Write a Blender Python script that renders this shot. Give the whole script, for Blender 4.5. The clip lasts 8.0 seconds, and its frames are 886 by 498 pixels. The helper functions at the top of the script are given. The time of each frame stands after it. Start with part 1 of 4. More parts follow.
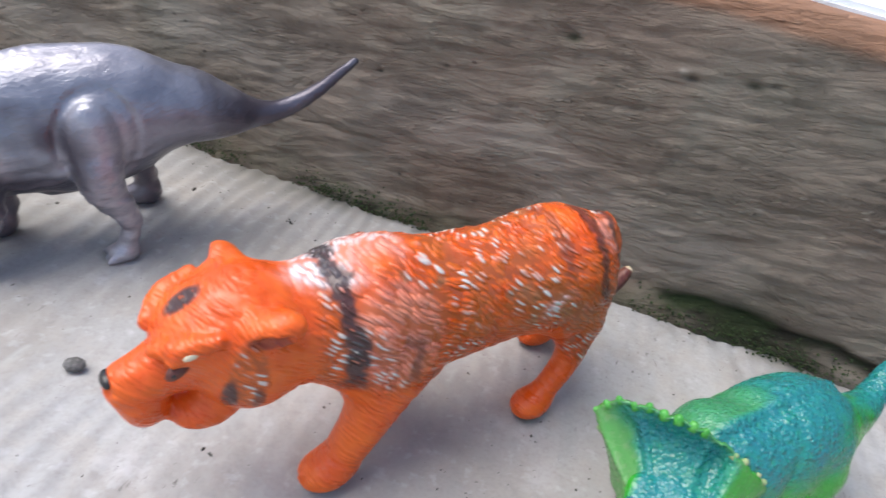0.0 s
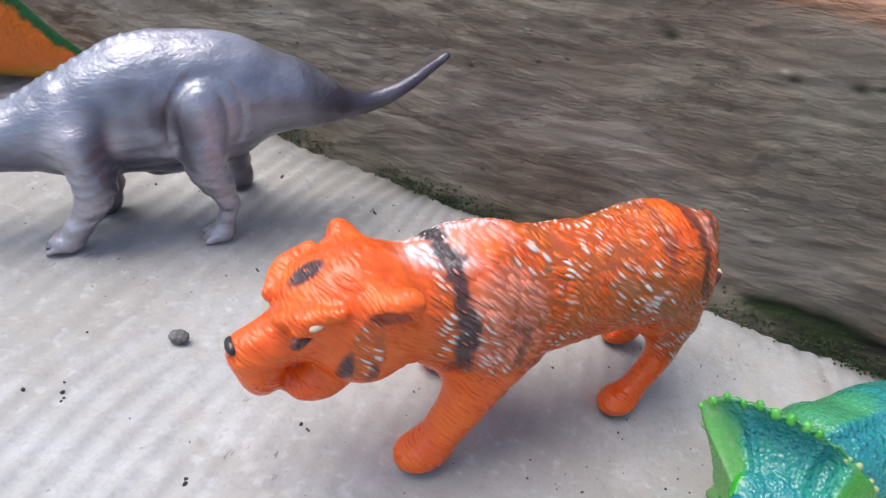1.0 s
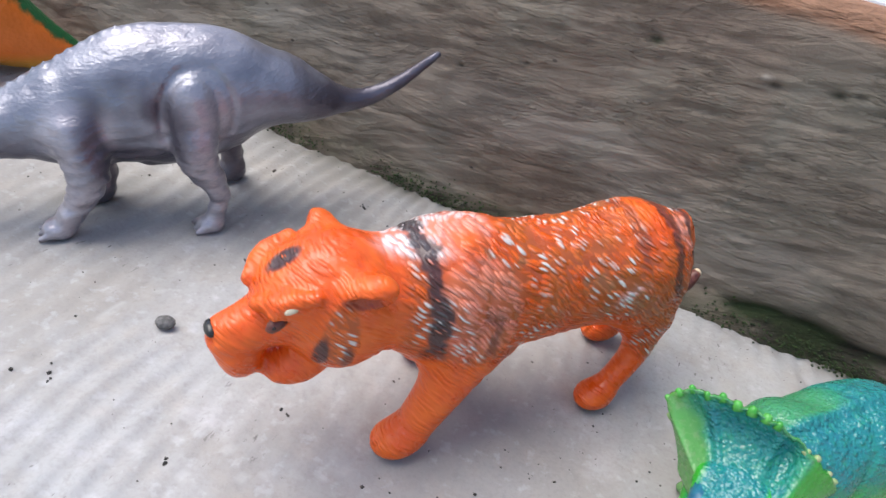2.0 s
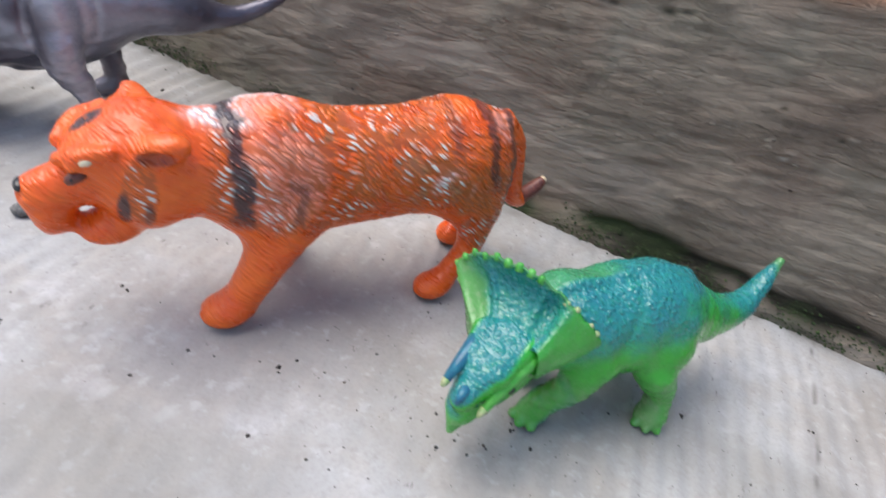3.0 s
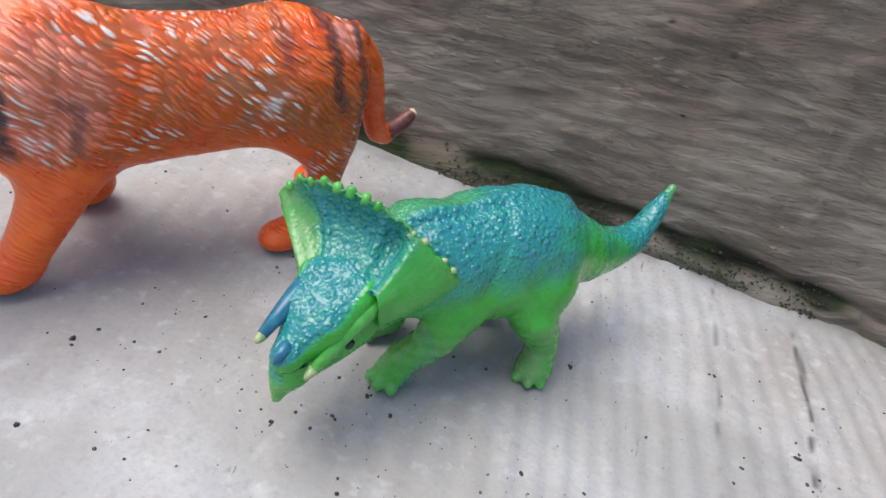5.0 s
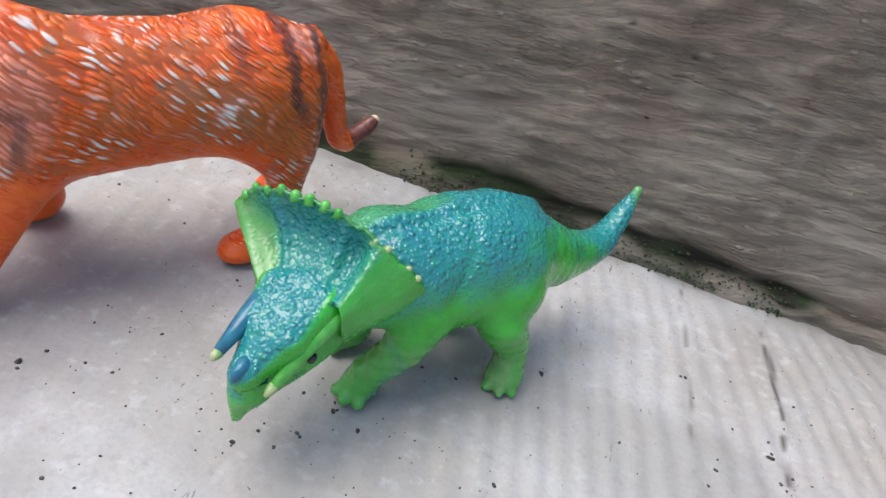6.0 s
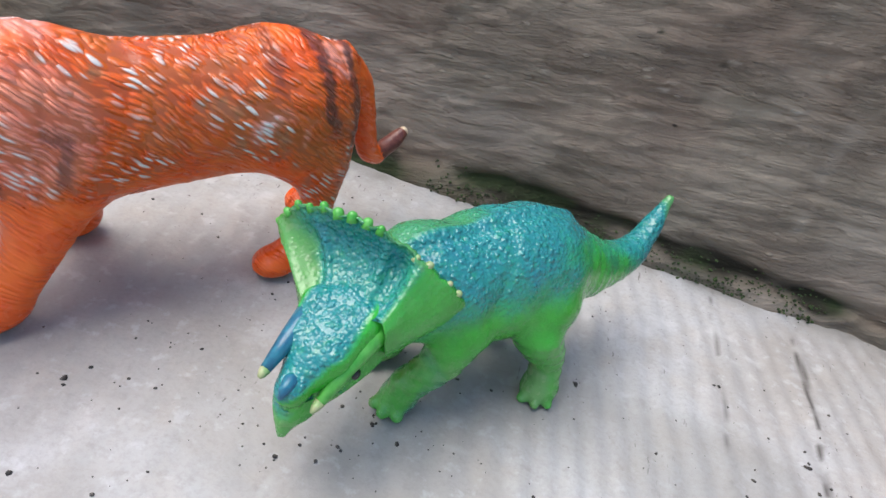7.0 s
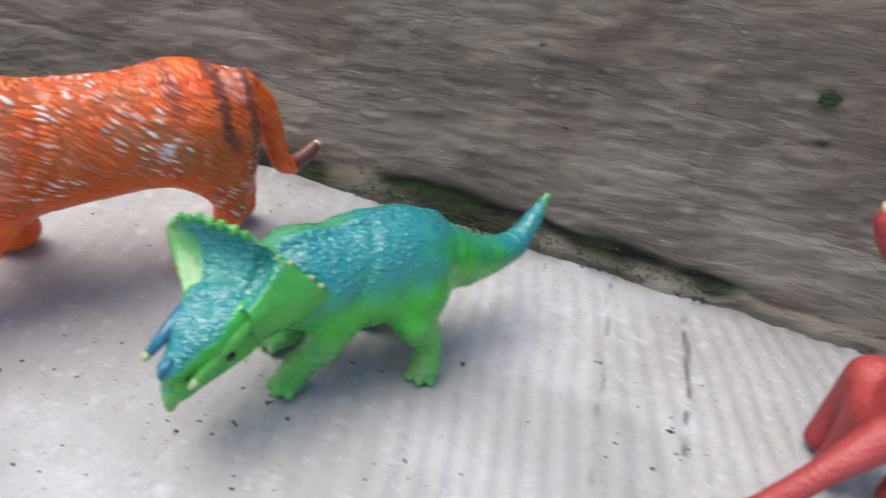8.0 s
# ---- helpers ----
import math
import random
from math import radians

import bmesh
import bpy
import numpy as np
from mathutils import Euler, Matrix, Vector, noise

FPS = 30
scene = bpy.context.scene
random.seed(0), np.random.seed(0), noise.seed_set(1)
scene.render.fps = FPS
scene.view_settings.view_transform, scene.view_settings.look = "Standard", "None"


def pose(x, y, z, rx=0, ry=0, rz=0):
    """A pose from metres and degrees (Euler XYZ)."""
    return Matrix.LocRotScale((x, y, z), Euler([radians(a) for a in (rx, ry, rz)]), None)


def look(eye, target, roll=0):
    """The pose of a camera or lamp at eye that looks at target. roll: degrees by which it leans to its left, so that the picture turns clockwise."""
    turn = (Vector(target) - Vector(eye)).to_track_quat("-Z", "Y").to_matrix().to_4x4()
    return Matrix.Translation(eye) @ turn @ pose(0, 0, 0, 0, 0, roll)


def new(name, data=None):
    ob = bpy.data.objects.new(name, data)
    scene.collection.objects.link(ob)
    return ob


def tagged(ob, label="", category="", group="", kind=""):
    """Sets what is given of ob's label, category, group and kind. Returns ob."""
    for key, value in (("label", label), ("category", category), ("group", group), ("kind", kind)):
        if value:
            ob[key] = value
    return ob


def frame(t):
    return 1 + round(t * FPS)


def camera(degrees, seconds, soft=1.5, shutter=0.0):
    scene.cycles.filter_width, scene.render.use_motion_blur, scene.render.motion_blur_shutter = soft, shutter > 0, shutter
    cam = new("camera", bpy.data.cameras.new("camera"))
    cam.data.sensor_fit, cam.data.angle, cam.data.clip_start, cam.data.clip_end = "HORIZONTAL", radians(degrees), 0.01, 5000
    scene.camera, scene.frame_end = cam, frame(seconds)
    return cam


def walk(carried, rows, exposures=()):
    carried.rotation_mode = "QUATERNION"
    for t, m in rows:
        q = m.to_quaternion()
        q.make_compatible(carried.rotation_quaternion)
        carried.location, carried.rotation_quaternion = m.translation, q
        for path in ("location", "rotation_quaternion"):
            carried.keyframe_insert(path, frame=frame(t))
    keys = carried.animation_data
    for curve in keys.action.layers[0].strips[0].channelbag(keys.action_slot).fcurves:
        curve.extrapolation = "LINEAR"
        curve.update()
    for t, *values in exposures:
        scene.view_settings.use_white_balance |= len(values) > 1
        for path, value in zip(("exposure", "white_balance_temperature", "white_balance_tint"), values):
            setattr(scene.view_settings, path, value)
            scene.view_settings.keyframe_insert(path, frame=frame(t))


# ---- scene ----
cam = camera(66.6, 8.0, soft=1.5, shutter=0.3)
# seconds, eye and target in decimetres, roll
PATH = [
    (0, (-0.021, -1.962, 1.256), (-0.37, -0.329, 0.155), 13.6),
    (0.5, (-0.131, -2.037, 1.221), (-0.567, -0.431, 0.112), 13.6),
    (1, (-0.122, -2.04, 1.208), (-0.59, -0.445, 0.097), 13.7),
    (2.3, (0.011, -2.085, 1.236), (-0.465, -0.488, 0.13), 15.2),
    (2.5, (0.103, -2.103, 1.249), (-0.368, -0.51, 0.135), 15.5),
    (3, (0.381, -2.105, 1.196), (-0.02, -0.515, 0.051), 16.7),
    (3.5, (0.49, -2.064, 1.063), (0.17, -0.483, -0.12), 18.2),
    (4, (0.555, -1.983, 1.019), (0.307, -0.392, -0.167), 18.7),
    (4.5, (0.551, -1.949, 0.995), (0.336, -0.343, -0.177), 18.6),
    (5, (0.542, -1.882, 1.017), (0.344, -0.249, -0.121), 18.0),
    (5.2, (0.558, -1.872, 1.003), (0.374, -0.232, -0.126), 18.0),
    (6.3, (0.538, -1.851, 0.996), (0.416, -0.172, -0.084), 17.9),
    (6.5, (0.508, -1.863, 0.989), (0.378, -0.18, -0.084), 17.7),
    (7, (0.499, -1.86, 1.007), (0.337, -0.196, -0.09), 16.7),
    (7.5, (0.531, -1.894, 1.053), (0.354, -0.235, -0.05), 15.6),
    (7.9, (0.688, -1.954, 1.13), (0.494, -0.288, 0.04), 14.4),
    (8, (0.795, -1.95, 1.173), (0.595, -0.296, 0.066), 13.8),
]
EXPOSURE = [(0, 1.06), (1, 1.08), (3, 1.04), (4.5, 1.0), (5.2, 1.04), (6.3, 1.10), (8, 1.14)]
walk(cam, [(t, look(Vector(eye) * 0.1, Vector(target) * 0.1, roll)) for t, eye, target, roll in PATH], EXPOSURE)

# ---- light: overcast daylight from an open side ----
world = bpy.data.worlds.new("world")
scene.world = world
world.use_nodes = True
wn = world.node_tree
sky = wn.nodes.new("ShaderNodeTexSky")
sky.sky_type, sky.sun_disc = "NISHITA", False
sky.sun_elevation, sky.sun_rotation = radians(66), radians(-106)
sky.dust_density, sky.ozone_density, sky.air_density = 2.2, 1.0, 1.0
wn.links.new(sky.outputs[0], wn.nodes["Background"].inputs[0])
wn.nodes["Background"].inputs[1].default_value = 0.12
sun = new("sun", bpy.data.lights.new("sun", "SUN"))
sun.data.energy, sun.data.angle, sun.data.color = 1.4, radians(48), (1.0, 0.975, 0.94)
sun.matrix_world = look((-0.42, -0.12, 1.0), (0, 0, 0))


# ---- materials ----
class Nodes:
    """A node material with short calls."""

    def __init__(self, name, rough=0.5, metal=0.0, spec=0.5):
        self.m = bpy.data.materials.new(name)
        self.m.use_nodes = True
        self.t = self.m.node_tree
        self.b = self.t.nodes["Principled BSDF"]
        self.set(self.b, "Roughness", rough)
        self.set(self.b, "Metallic", metal)
        self.set(self.b, "Specular IOR Level", spec)
        self.co = self.t.nodes.new("ShaderNodeTexCoord").outputs["Object"]

    def set(self, node, key, value):
        s = node.inputs[key]
        if isinstance(value, bpy.types.NodeSocket):
            self.t.links.new(value, s)
        elif isinstance(value, tuple) and len(value) == 3 and s.type == "RGBA":
            s.default_value = (*value, 1)
        else:
            s.default_value = value

    def node(self, kind, out=0, **values):
        n = self.t.nodes.new(kind)
        for k, v in values.items():
            self.set(n, int(k[1:]) if k[0] == "i" and k[1:].isdigit() else k.replace("_", " "), v)
        return n.outputs[out]

    def mapped(self, scale=(1, 1, 1), turn=(0, 0, 0)):
        n = self.t.nodes.new("ShaderNodeMapping")
        n.vector_type = "TEXTURE"
        n.inputs["Rotation"].default_value = [radians(a) for a in turn]
        n.inputs["Scale"].default_value = [1 / v for v in scale]
        self.t.links.new(self.co, n.inputs[0])
        return n.outputs[0]

    def noise(self, scale, detail=3.0, rough=0.55, at=None, distort=0.0):
        return self.node("ShaderNodeTexNoise", Vector=at or self.co, Scale=scale, Detail=detail, Roughness=rough, Distortion=distort)

    def cells(self, scale, at=None, feature="F1", rand=1.0):
        n = self.t.nodes.new("ShaderNodeTexVoronoi")
        n.feature = feature
        self.set(n, "Vector", at or self.co)
        self.set(n, "Scale", scale)
        self.set(n, "Randomness", rand)
        return n.outputs["Distance"]

    def ramp(self, fac, lo, hi, a=0.0, b=1.0):
        n = self.t.nodes.new("ShaderNodeMapRange")
        n.interpolation_type = "SMOOTHSTEP"
        for i, v in enumerate((fac, lo, hi, a, b)):
            self.set(n, i, v)
        return n.outputs[0]

    def math(self, op, a, b=0.0):
        n = self.t.nodes.new("ShaderNodeMath")
        n.operation = op
        self.set(n, 0, a)
        self.set(n, 1, b)
        return n.outputs[0]

    def mix(self, fac, a, b):
        n = self.t.nodes.new("ShaderNodeMix")
        n.data_type = "RGBA"
        for k, v in ((0, fac), (6, a), (7, b)):
            s = n.inputs[k]
            if isinstance(v, bpy.types.NodeSocket):
                self.t.links.new(v, s)
            else:
                s.default_value = (*v, 1) if isinstance(v, tuple) else v
        return n.outputs[2]

    def paint(self, name="paint"):
        n = self.t.nodes.new("ShaderNodeAttribute")
        n.attribute_name = name
        s = self.t.nodes.new("ShaderNodeSeparateColor")
        self.t.links.new(n.outputs["Color"], s.inputs[0])
        return s.outputs[0], s.outputs[1], s.outputs[2]

    def bump(self, height, depth, strength=1.0, after=None):
        n = self.t.nodes.new("ShaderNodeBump")
        n.inputs["Strength"].default_value = strength
        n.inputs["Distance"].default_value = depth
        self.t.links.new(height, n.inputs["Height"])
        if after:
            self.t.links.new(after, n.inputs["Normal"])
        return n.outputs[0]

    def done(self, color, normal=None, rough=None):
        self.set(self.b, "Base Color", color)
        if normal:
            self.set(self.b, "Normal", normal)
        if rough is not None:
            self.set(self.b, "Roughness", rough)
        return self.m


def concrete_floor():
    n = Nodes("pale_concrete", 0.62, spec=0.4)
    stain, pit, crust = n.paint()
    big = n.noise(14, 4)
    mid = n.noise(90, 4)
    fine = n.noise(900, 4, 0.7)
    c = n.mix(n.ramp(big, 0.35, 0.68), (0.325, 0.310, 0.290), (0.430, 0.428, 0.424))
    c = n.mix(n.ramp(mid, 0.42, 0.72, 0, 0.6), c, (0.40, 0.365, 0.325))
    c = n.mix(n.ramp(n.noise(22, 5, 0.6), 0.50, 0.68, 0, 0.6), c, (0.315, 0.288, 0.255))
    c = n.mix(n.ramp(n.noise(45, 3), 0.55, 0.75, 0, 0.55), c, (0.49, 0.49, 0.505))
    c = n.mix(n.ramp(fine, 0.42, 0.68, 0, 0.34), c, (0.27, 0.255, 0.24))
    c = n.mix(n.ramp(n.noise(320, 4, 0.65), 0.54, 0.70, 0, 0.35), c, (0.25, 0.235, 0.215))
    c = n.mix(n.ramp(n.noise(260, 4, 0.6), 0.55, 0.70, 0, 0.35), c, (0.54, 0.54, 0.55))
    c = n.mix(stain, c, (0.20, 0.19, 0.165))
    dash = n.math("MULTIPLY", n.ramp(n.noise(1.0, 3, 0.6, n.mapped((900, 220, 900))), 0.66, 0.72), n.ramp(n.noise(18, 2), 0.48, 0.6, 0, 0.8))
    c = n.mix(dash, c, (0.10, 0.09, 0.08))
    c = n.mix(crust, c, (0.60, 0.60, 0.59))
    c = n.mix(pit, c, (0.07, 0.062, 0.055))
    return n.done(c, n.bump(fine, 0.00012, 0.7, n.bump(mid, 0.0004, 0.5)), n.ramp(mid, 0.3, 0.7, 0.5, 0.72))


def plaster_wall():
    n = Nodes("rough_brown_plaster", 0.85, spec=0.25)
    dark, pale, rust = n.paint()
    streak = n.noise(1.0, 5, 0.68, n.mapped((230, 230, 1050), (0, -6, 0)), 0.9)
    lines = n.noise(1.0, 4, 0.6, n.mapped((150, 150, 1900), (0, -8, 0)), 0.9)
    wave = n.noise(1.0, 4, 0.6, n.mapped((60, 60, 260), (0, -9, 0)), 0.8)
    where = n.ramp(n.noise(1.0, 4, 0.6, n.mapped((26, 26, 60), (0, -8, 0)), 0.5), 0.40, 0.62, 0.12, 1.0)
    fine = n.noise(1400, 3, 0.7)
    crumb = n.cells(330, n.mapped((0.55, 0.55, 1.2), (0, -8, 0)))
    big = n.noise(16, 4)
    c = n.mix(n.ramp(big, 0.35, 0.68), (0.182, 0.137, 0.104), (0.246, 0.208, 0.160))
    c = n.mix(n.ramp(n.noise(34, 4, 0.6), 0.50, 0.72, 0, 0.6), c, (0.175, 0.160, 0.122))
    c = n.mix(n.ramp(n.noise(48, 5, 0.65), 0.54, 0.74, 0, 0.55), c, (0.130, 0.098, 0.072))
    c = n.mix(n.math("MULTIPLY", where, n.ramp(streak, 0.52, 0.74, 0, 0.40)), c, (0.32, 0.275, 0.215))
    c = n.mix(n.math("MULTIPLY", where, n.ramp(streak, 0.42, 0.26, 0, 0.50)), c, (0.090, 0.072, 0.054))
    c = n.mix(n.math("MULTIPLY", where, n.ramp(lines, 0.58, 0.74, 0, 0.50)), c, (0.095, 0.076, 0.058))
    c = n.mix(n.ramp(n.noise(190, 4, 0.6), 0.5, 0.72, 0, 0.45), c, (0.130, 0.100, 0.076))
    c = n.mix(n.ramp(n.noise(130, 5, 0.65), 0.56, 0.74, 0, 0.35), c, (0.270, 0.236, 0.188))
    c = n.mix(n.ramp(fine, 0.5, 0.8, 0, 0.25), c, (0.31, 0.27, 0.22))
    some = n.math("MULTIPLY", where, n.ramp(n.noise(70, 3), 0.52, 0.64))
    proud = n.math("MULTIPLY", some, n.ramp(crumb, 0.26, 0.12))
    c = n.mix(proud, c, (0.35, 0.30, 0.235))
    pore = n.math("MULTIPLY", n.ramp(n.cells(120, n.mapped((0.7, 0.7, 1.3))), 0.10, 0.05), n.ramp(n.noise(40, 2), 0.50, 0.62))
    c = n.mix(pore, c, (0.045, 0.034, 0.027))
    c = n.mix(rust, c, (0.42, 0.20, 0.11))
    c = n.mix(pale, c, (0.40, 0.36, 0.30))
    c = n.mix(dark, c, n.mix(n.ramp(n.noise(55, 3), 0.40, 0.6), (0.022, 0.020, 0.013), (0.028, 0.040, 0.015)))
    h = n.bump(wave, 0.0014, 0.9, n.bump(n.math("MULTIPLY", where, streak), 0.0016, 1.0))
    h = n.bump(proud, 0.0007, 0.9, n.bump(n.math("MULTIPLY", where, lines), 0.0006, 0.8, h))
    return n.done(c, n.bump(fine, 0.00018, 0.7, h))


def white_coat():
    n = Nodes("white_limewash", 0.7)
    c = n.mix(n.ramp(n.noise(120, 4), 0.4, 0.75), (0.82, 0.83, 0.84), (0.70, 0.70, 0.69))
    return n.done(c, n.bump(n.noise(700, 3), 0.0002, 0.6))


def tiger_paint():
    n = Nodes("worn_orange_plastic", 0.38)
    stripe, wear, pink = n.paint()
    # combed strands: long thin cells, bent a little so that no two rows run alike
    bend = n.t.nodes.new("ShaderNodeVectorMath")
    bend.operation = "MULTIPLY_ADD"
    wave = n.t.nodes.new("ShaderNodeTexNoise")
    n.set(wave, "Vector", n.co)
    n.set(wave, "Scale", 70.0)
    n.t.links.new(wave.outputs["Color"], bend.inputs[0])
    bend.inputs[1].default_value = (0.0045, 0.0045, 0.0045)
    n.t.links.new(n.co, bend.inputs[2])
    comb = n.t.nodes.new("ShaderNodeMapping")
    comb.vector_type = "TEXTURE"
    comb.inputs["Rotation"].default_value = (0, radians(-34), 0)
    comb.inputs["Scale"].default_value = (1 / 240, 1 / 320, 1 / 1150)
    n.t.links.new(bend.outputs[0], comb.inputs[0])
    strand = n.t.nodes.new("ShaderNodeTexVoronoi")
    n.t.links.new(comb.outputs[0], strand.inputs["Vector"])
    n.set(strand, "Scale", 1.0)
    core = strand.outputs["Distance"]
    pick = n.t.nodes.new("ShaderNodeSeparateColor")
    n.t.links.new(strand.outputs["Color"], pick.inputs[0])
    chance = pick.outputs[0]
    soft = n.noise(160, 3)
    patch = n.noise(85, 4, 0.6)
    ridge = n.ramp(core, 0.46, 0.26)
    groove = n.ramp(core, 0.50, 0.72)
    c = n.mix(n.ramp(soft, 0.35, 0.7), (0.74, 0.088, 0.006), (0.82, 0.134, 0.011))
    c = n.mix(n.math("MULTIPLY", wear, n.ramp(patch, 0.38, 0.60, 0, 0.65)), c, (0.46, 0.135, 0.03))
    c = n.mix(n.math("MULTIPLY", wear, n.ramp(n.noise(120, 3), 0.58, 0.70, 0, 0.6)), c, (0.30, 0.22, 0.12))
    c = n.mix(n.math("MULTIPLY", pink, n.ramp(core, 0.75, 0.45, 0.35, 1.0)), c, n.mix(n.ramp(pink, 0.55, 0.85), (0.84, 0.46, 0.38), (0.84, 0.76, 0.74)))
    keep = n.math("MULTIPLY", n.ramp(chance, 0.26, 0.36), n.ramp(n.noise(60, 3), 0.42, 0.55))
    white = n.math("MULTIPLY", n.ramp(wear, 0.2, 0.7), n.math("MULTIPLY", ridge, keep))
    c = n.mix(white, c, (0.74, 0.67, 0.60))
    c = n.mix(n.math("MULTIPLY", n.ramp(wear, 0.1, 0.6, 0.06, 0.6), groove), c, (0.24, 0.055, 0.018))
    c = n.mix(n.math("MULTIPLY", stripe, n.ramp(n.math("ADD", core, n.math("MULTIPLY", chance, 0.25)), 0.16, 0.32, 0.25, 0.96)), c, (0.030, 0.023, 0.026))
    fur = n.math("MULTIPLY", n.ramp(core, 0.7, 0.15), n.ramp(wear, 0.0, 0.4, 0.35, 1.0))
    h = n.bump(n.noise(900, 3), 0.00015, 0.5, n.bump(fur, 0.0007, 0.9))
    return n.done(c, h, n.ramp(soft, 0.3, 0.7, 0.24, 0.40))


def dinosaur_green():
    n = Nodes("glossy_green_and_blue_plastic", 0.3, spec=0.6)
    blue, pale, dark = n.paint()
    warp = n.mapped((1, 1, 1.15), (0, 12, 8))
    scale = n.cells(1250, warp)
    plate = n.cells(620, n.mapped((1, 1, 1.3)))
    vary = n.noise(140, 3)
    fine = n.noise(620, 3, 0.6)
    c = n.mix(n.ramp(vary, 0.3, 0.7), (0.022, 0.285, 0.016), (0.036, 0.385, 0.030))
    c = n.mix(n.math("MULTIPLY", pale, n.ramp(vary, 0.25, 0.7, 0.7, 1.0)), c, (0.115, 0.265, 0.085))
    c = n.mix(n.math("MULTIPLY", pale, n.ramp(fine, 0.5, 0.66, 0, 0.5)), c, (0.20, 0.30, 0.13))
    c = n.mix(n.math("MULTIPLY", blue, n.ramp(fine, 0.15, 0.55, 0.7, 1.0)), c, (0.014, 0.190, 0.195))
    c = n.mix(n.math("MULTIPLY", blue, n.ramp(scale, 0.50, 0.20, 0, 0.35)), c, (0.050, 0.310, 0.330))
    c = n.mix(n.math("MULTIPLY", blue, n.ramp(vary, 0.58, 0.74, 0, 0.6)), c, (0.020, 0.150, 0.230))
    c = n.mix(dark, c, (0.02, 0.02, 0.015))
    hide = n.math("MULTIPLY", n.ramp(scale, 0.05, 0.65), n.ramp(blue, 0.0, 0.6, 0.25, 1.0))
    h = n.bump(fine, 0.00010, 0.25, n.bump(hide, -0.0003, 0.55, n.bump(n.math("MULTIPLY", n.ramp(plate, 0.1, 0.6), blue), -0.0005, 0.55)))
    return n.done(c, h, n.ramp(fine, 0.3, 0.7, 0.18, 0.32))


def dinosaur_silver():
    n = Nodes("pearly_grey_plastic", 0.34, metal=0.5)
    pale, dark, rib = n.paint()
    wrinkle = n.noise(1.0, 3, 0.5, n.mapped((330, 330, 900), (0, 12, 0)), 0.7)
    scale = n.cells(900)
    vary = n.noise(110, 3)
    c = n.mix(n.ramp(vary, 0.3, 0.7), (0.200, 0.203, 0.240), (0.300, 0.303, 0.345))
    # pale: legs and shoulder, plus light on the back put into the colour
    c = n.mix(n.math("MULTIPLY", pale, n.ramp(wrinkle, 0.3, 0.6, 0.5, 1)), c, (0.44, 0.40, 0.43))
    # dark: shade put into the colour, plus the tail's own darker tone
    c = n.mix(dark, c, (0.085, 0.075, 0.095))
    h = n.bump(scale, 0.0002, 0.3, n.bump(wrinkle, 0.0004, 0.5))
    return n.done(c, h, n.ramp(vary, 0.3, 0.7, 0.30, 0.42))


def two_tone(name, low, high, rough=0.4):
    """Plastic in two colours, the second where the paint mask says so; for the red toy a lit tone."""
    n = Nodes(name, rough)
    mask, pale, dark = n.paint()
    vary = n.noise(150, 3)
    c = n.mix(n.ramp(vary, 0.3, 0.7, 0.0, 0.5), low, tuple(min(1, v * 1.25 + 0.01) for v in low))
    c = n.mix(pale, c, (0.62, 0.36, 0.05))
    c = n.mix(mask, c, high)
    # the red toy's undersides: shade put into the colour
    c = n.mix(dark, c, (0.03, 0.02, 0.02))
    return n.done(c, n.bump(n.cells(800), 0.0004, 0.6))


def simple(name, a, b, rough=0.5, scale=400, depth=0.0002):
    n = Nodes(name, rough)
    v = n.noise(scale, 3)
    return n.done(n.mix(n.ramp(v, 0.35, 0.68), a, b), n.bump(v, depth, 0.7))


M_FLOOR, M_WALL, M_WHITE = concrete_floor(), plaster_wall(), white_coat()
M_TIGER, M_GREEN, M_SILVER = tiger_paint(), dinosaur_green(), dinosaur_silver()
M_ORANGE = two_tone("orange_plastic_with_green_back", (0.72, 0.16, 0.015), (0.012, 0.10, 0.03))
# second red is the lit tone of the first, for upward faces
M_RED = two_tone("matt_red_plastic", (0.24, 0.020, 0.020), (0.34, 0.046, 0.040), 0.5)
M_BLACK = simple("black_paint", (0.012, 0.01, 0.01), (0.03, 0.025, 0.02), 0.25)
M_CREAM = simple("cream_paint", (0.62, 0.48, 0.30), (0.72, 0.60, 0.42), 0.4)
M_BROWN = simple("dark_brown_paint", (0.09, 0.02, 0.015), (0.16, 0.05, 0.03), 0.4, 900)
M_HORN = simple("blue_horn_paint", (0.012, 0.10, 0.17), (0.02, 0.16, 0.22), 0.28, 600)
M_LEAF = simple("bright_green_paint", (0.040, 0.29, 0.03), (0.10, 0.40, 0.07), 0.34, 500)
M_TIP = simple("yellow_green_paint", (0.20, 0.36, 0.12), (0.38, 0.38, 0.20), 0.38, 600)
M_MOSS = simple("dark_green_moss", (0.016, 0.026, 0.008), (0.044, 0.080, 0.020), 0.95, 900, 0.0004)
M_GRIT = simple("dark_grit", (0.02, 0.018, 0.016), (0.09, 0.08, 0.07), 0.9, 900)
M_STONE = simple("grey_stone", (0.10, 0.095, 0.09), (0.19, 0.18, 0.17), 0.85, 900, 0.0004)


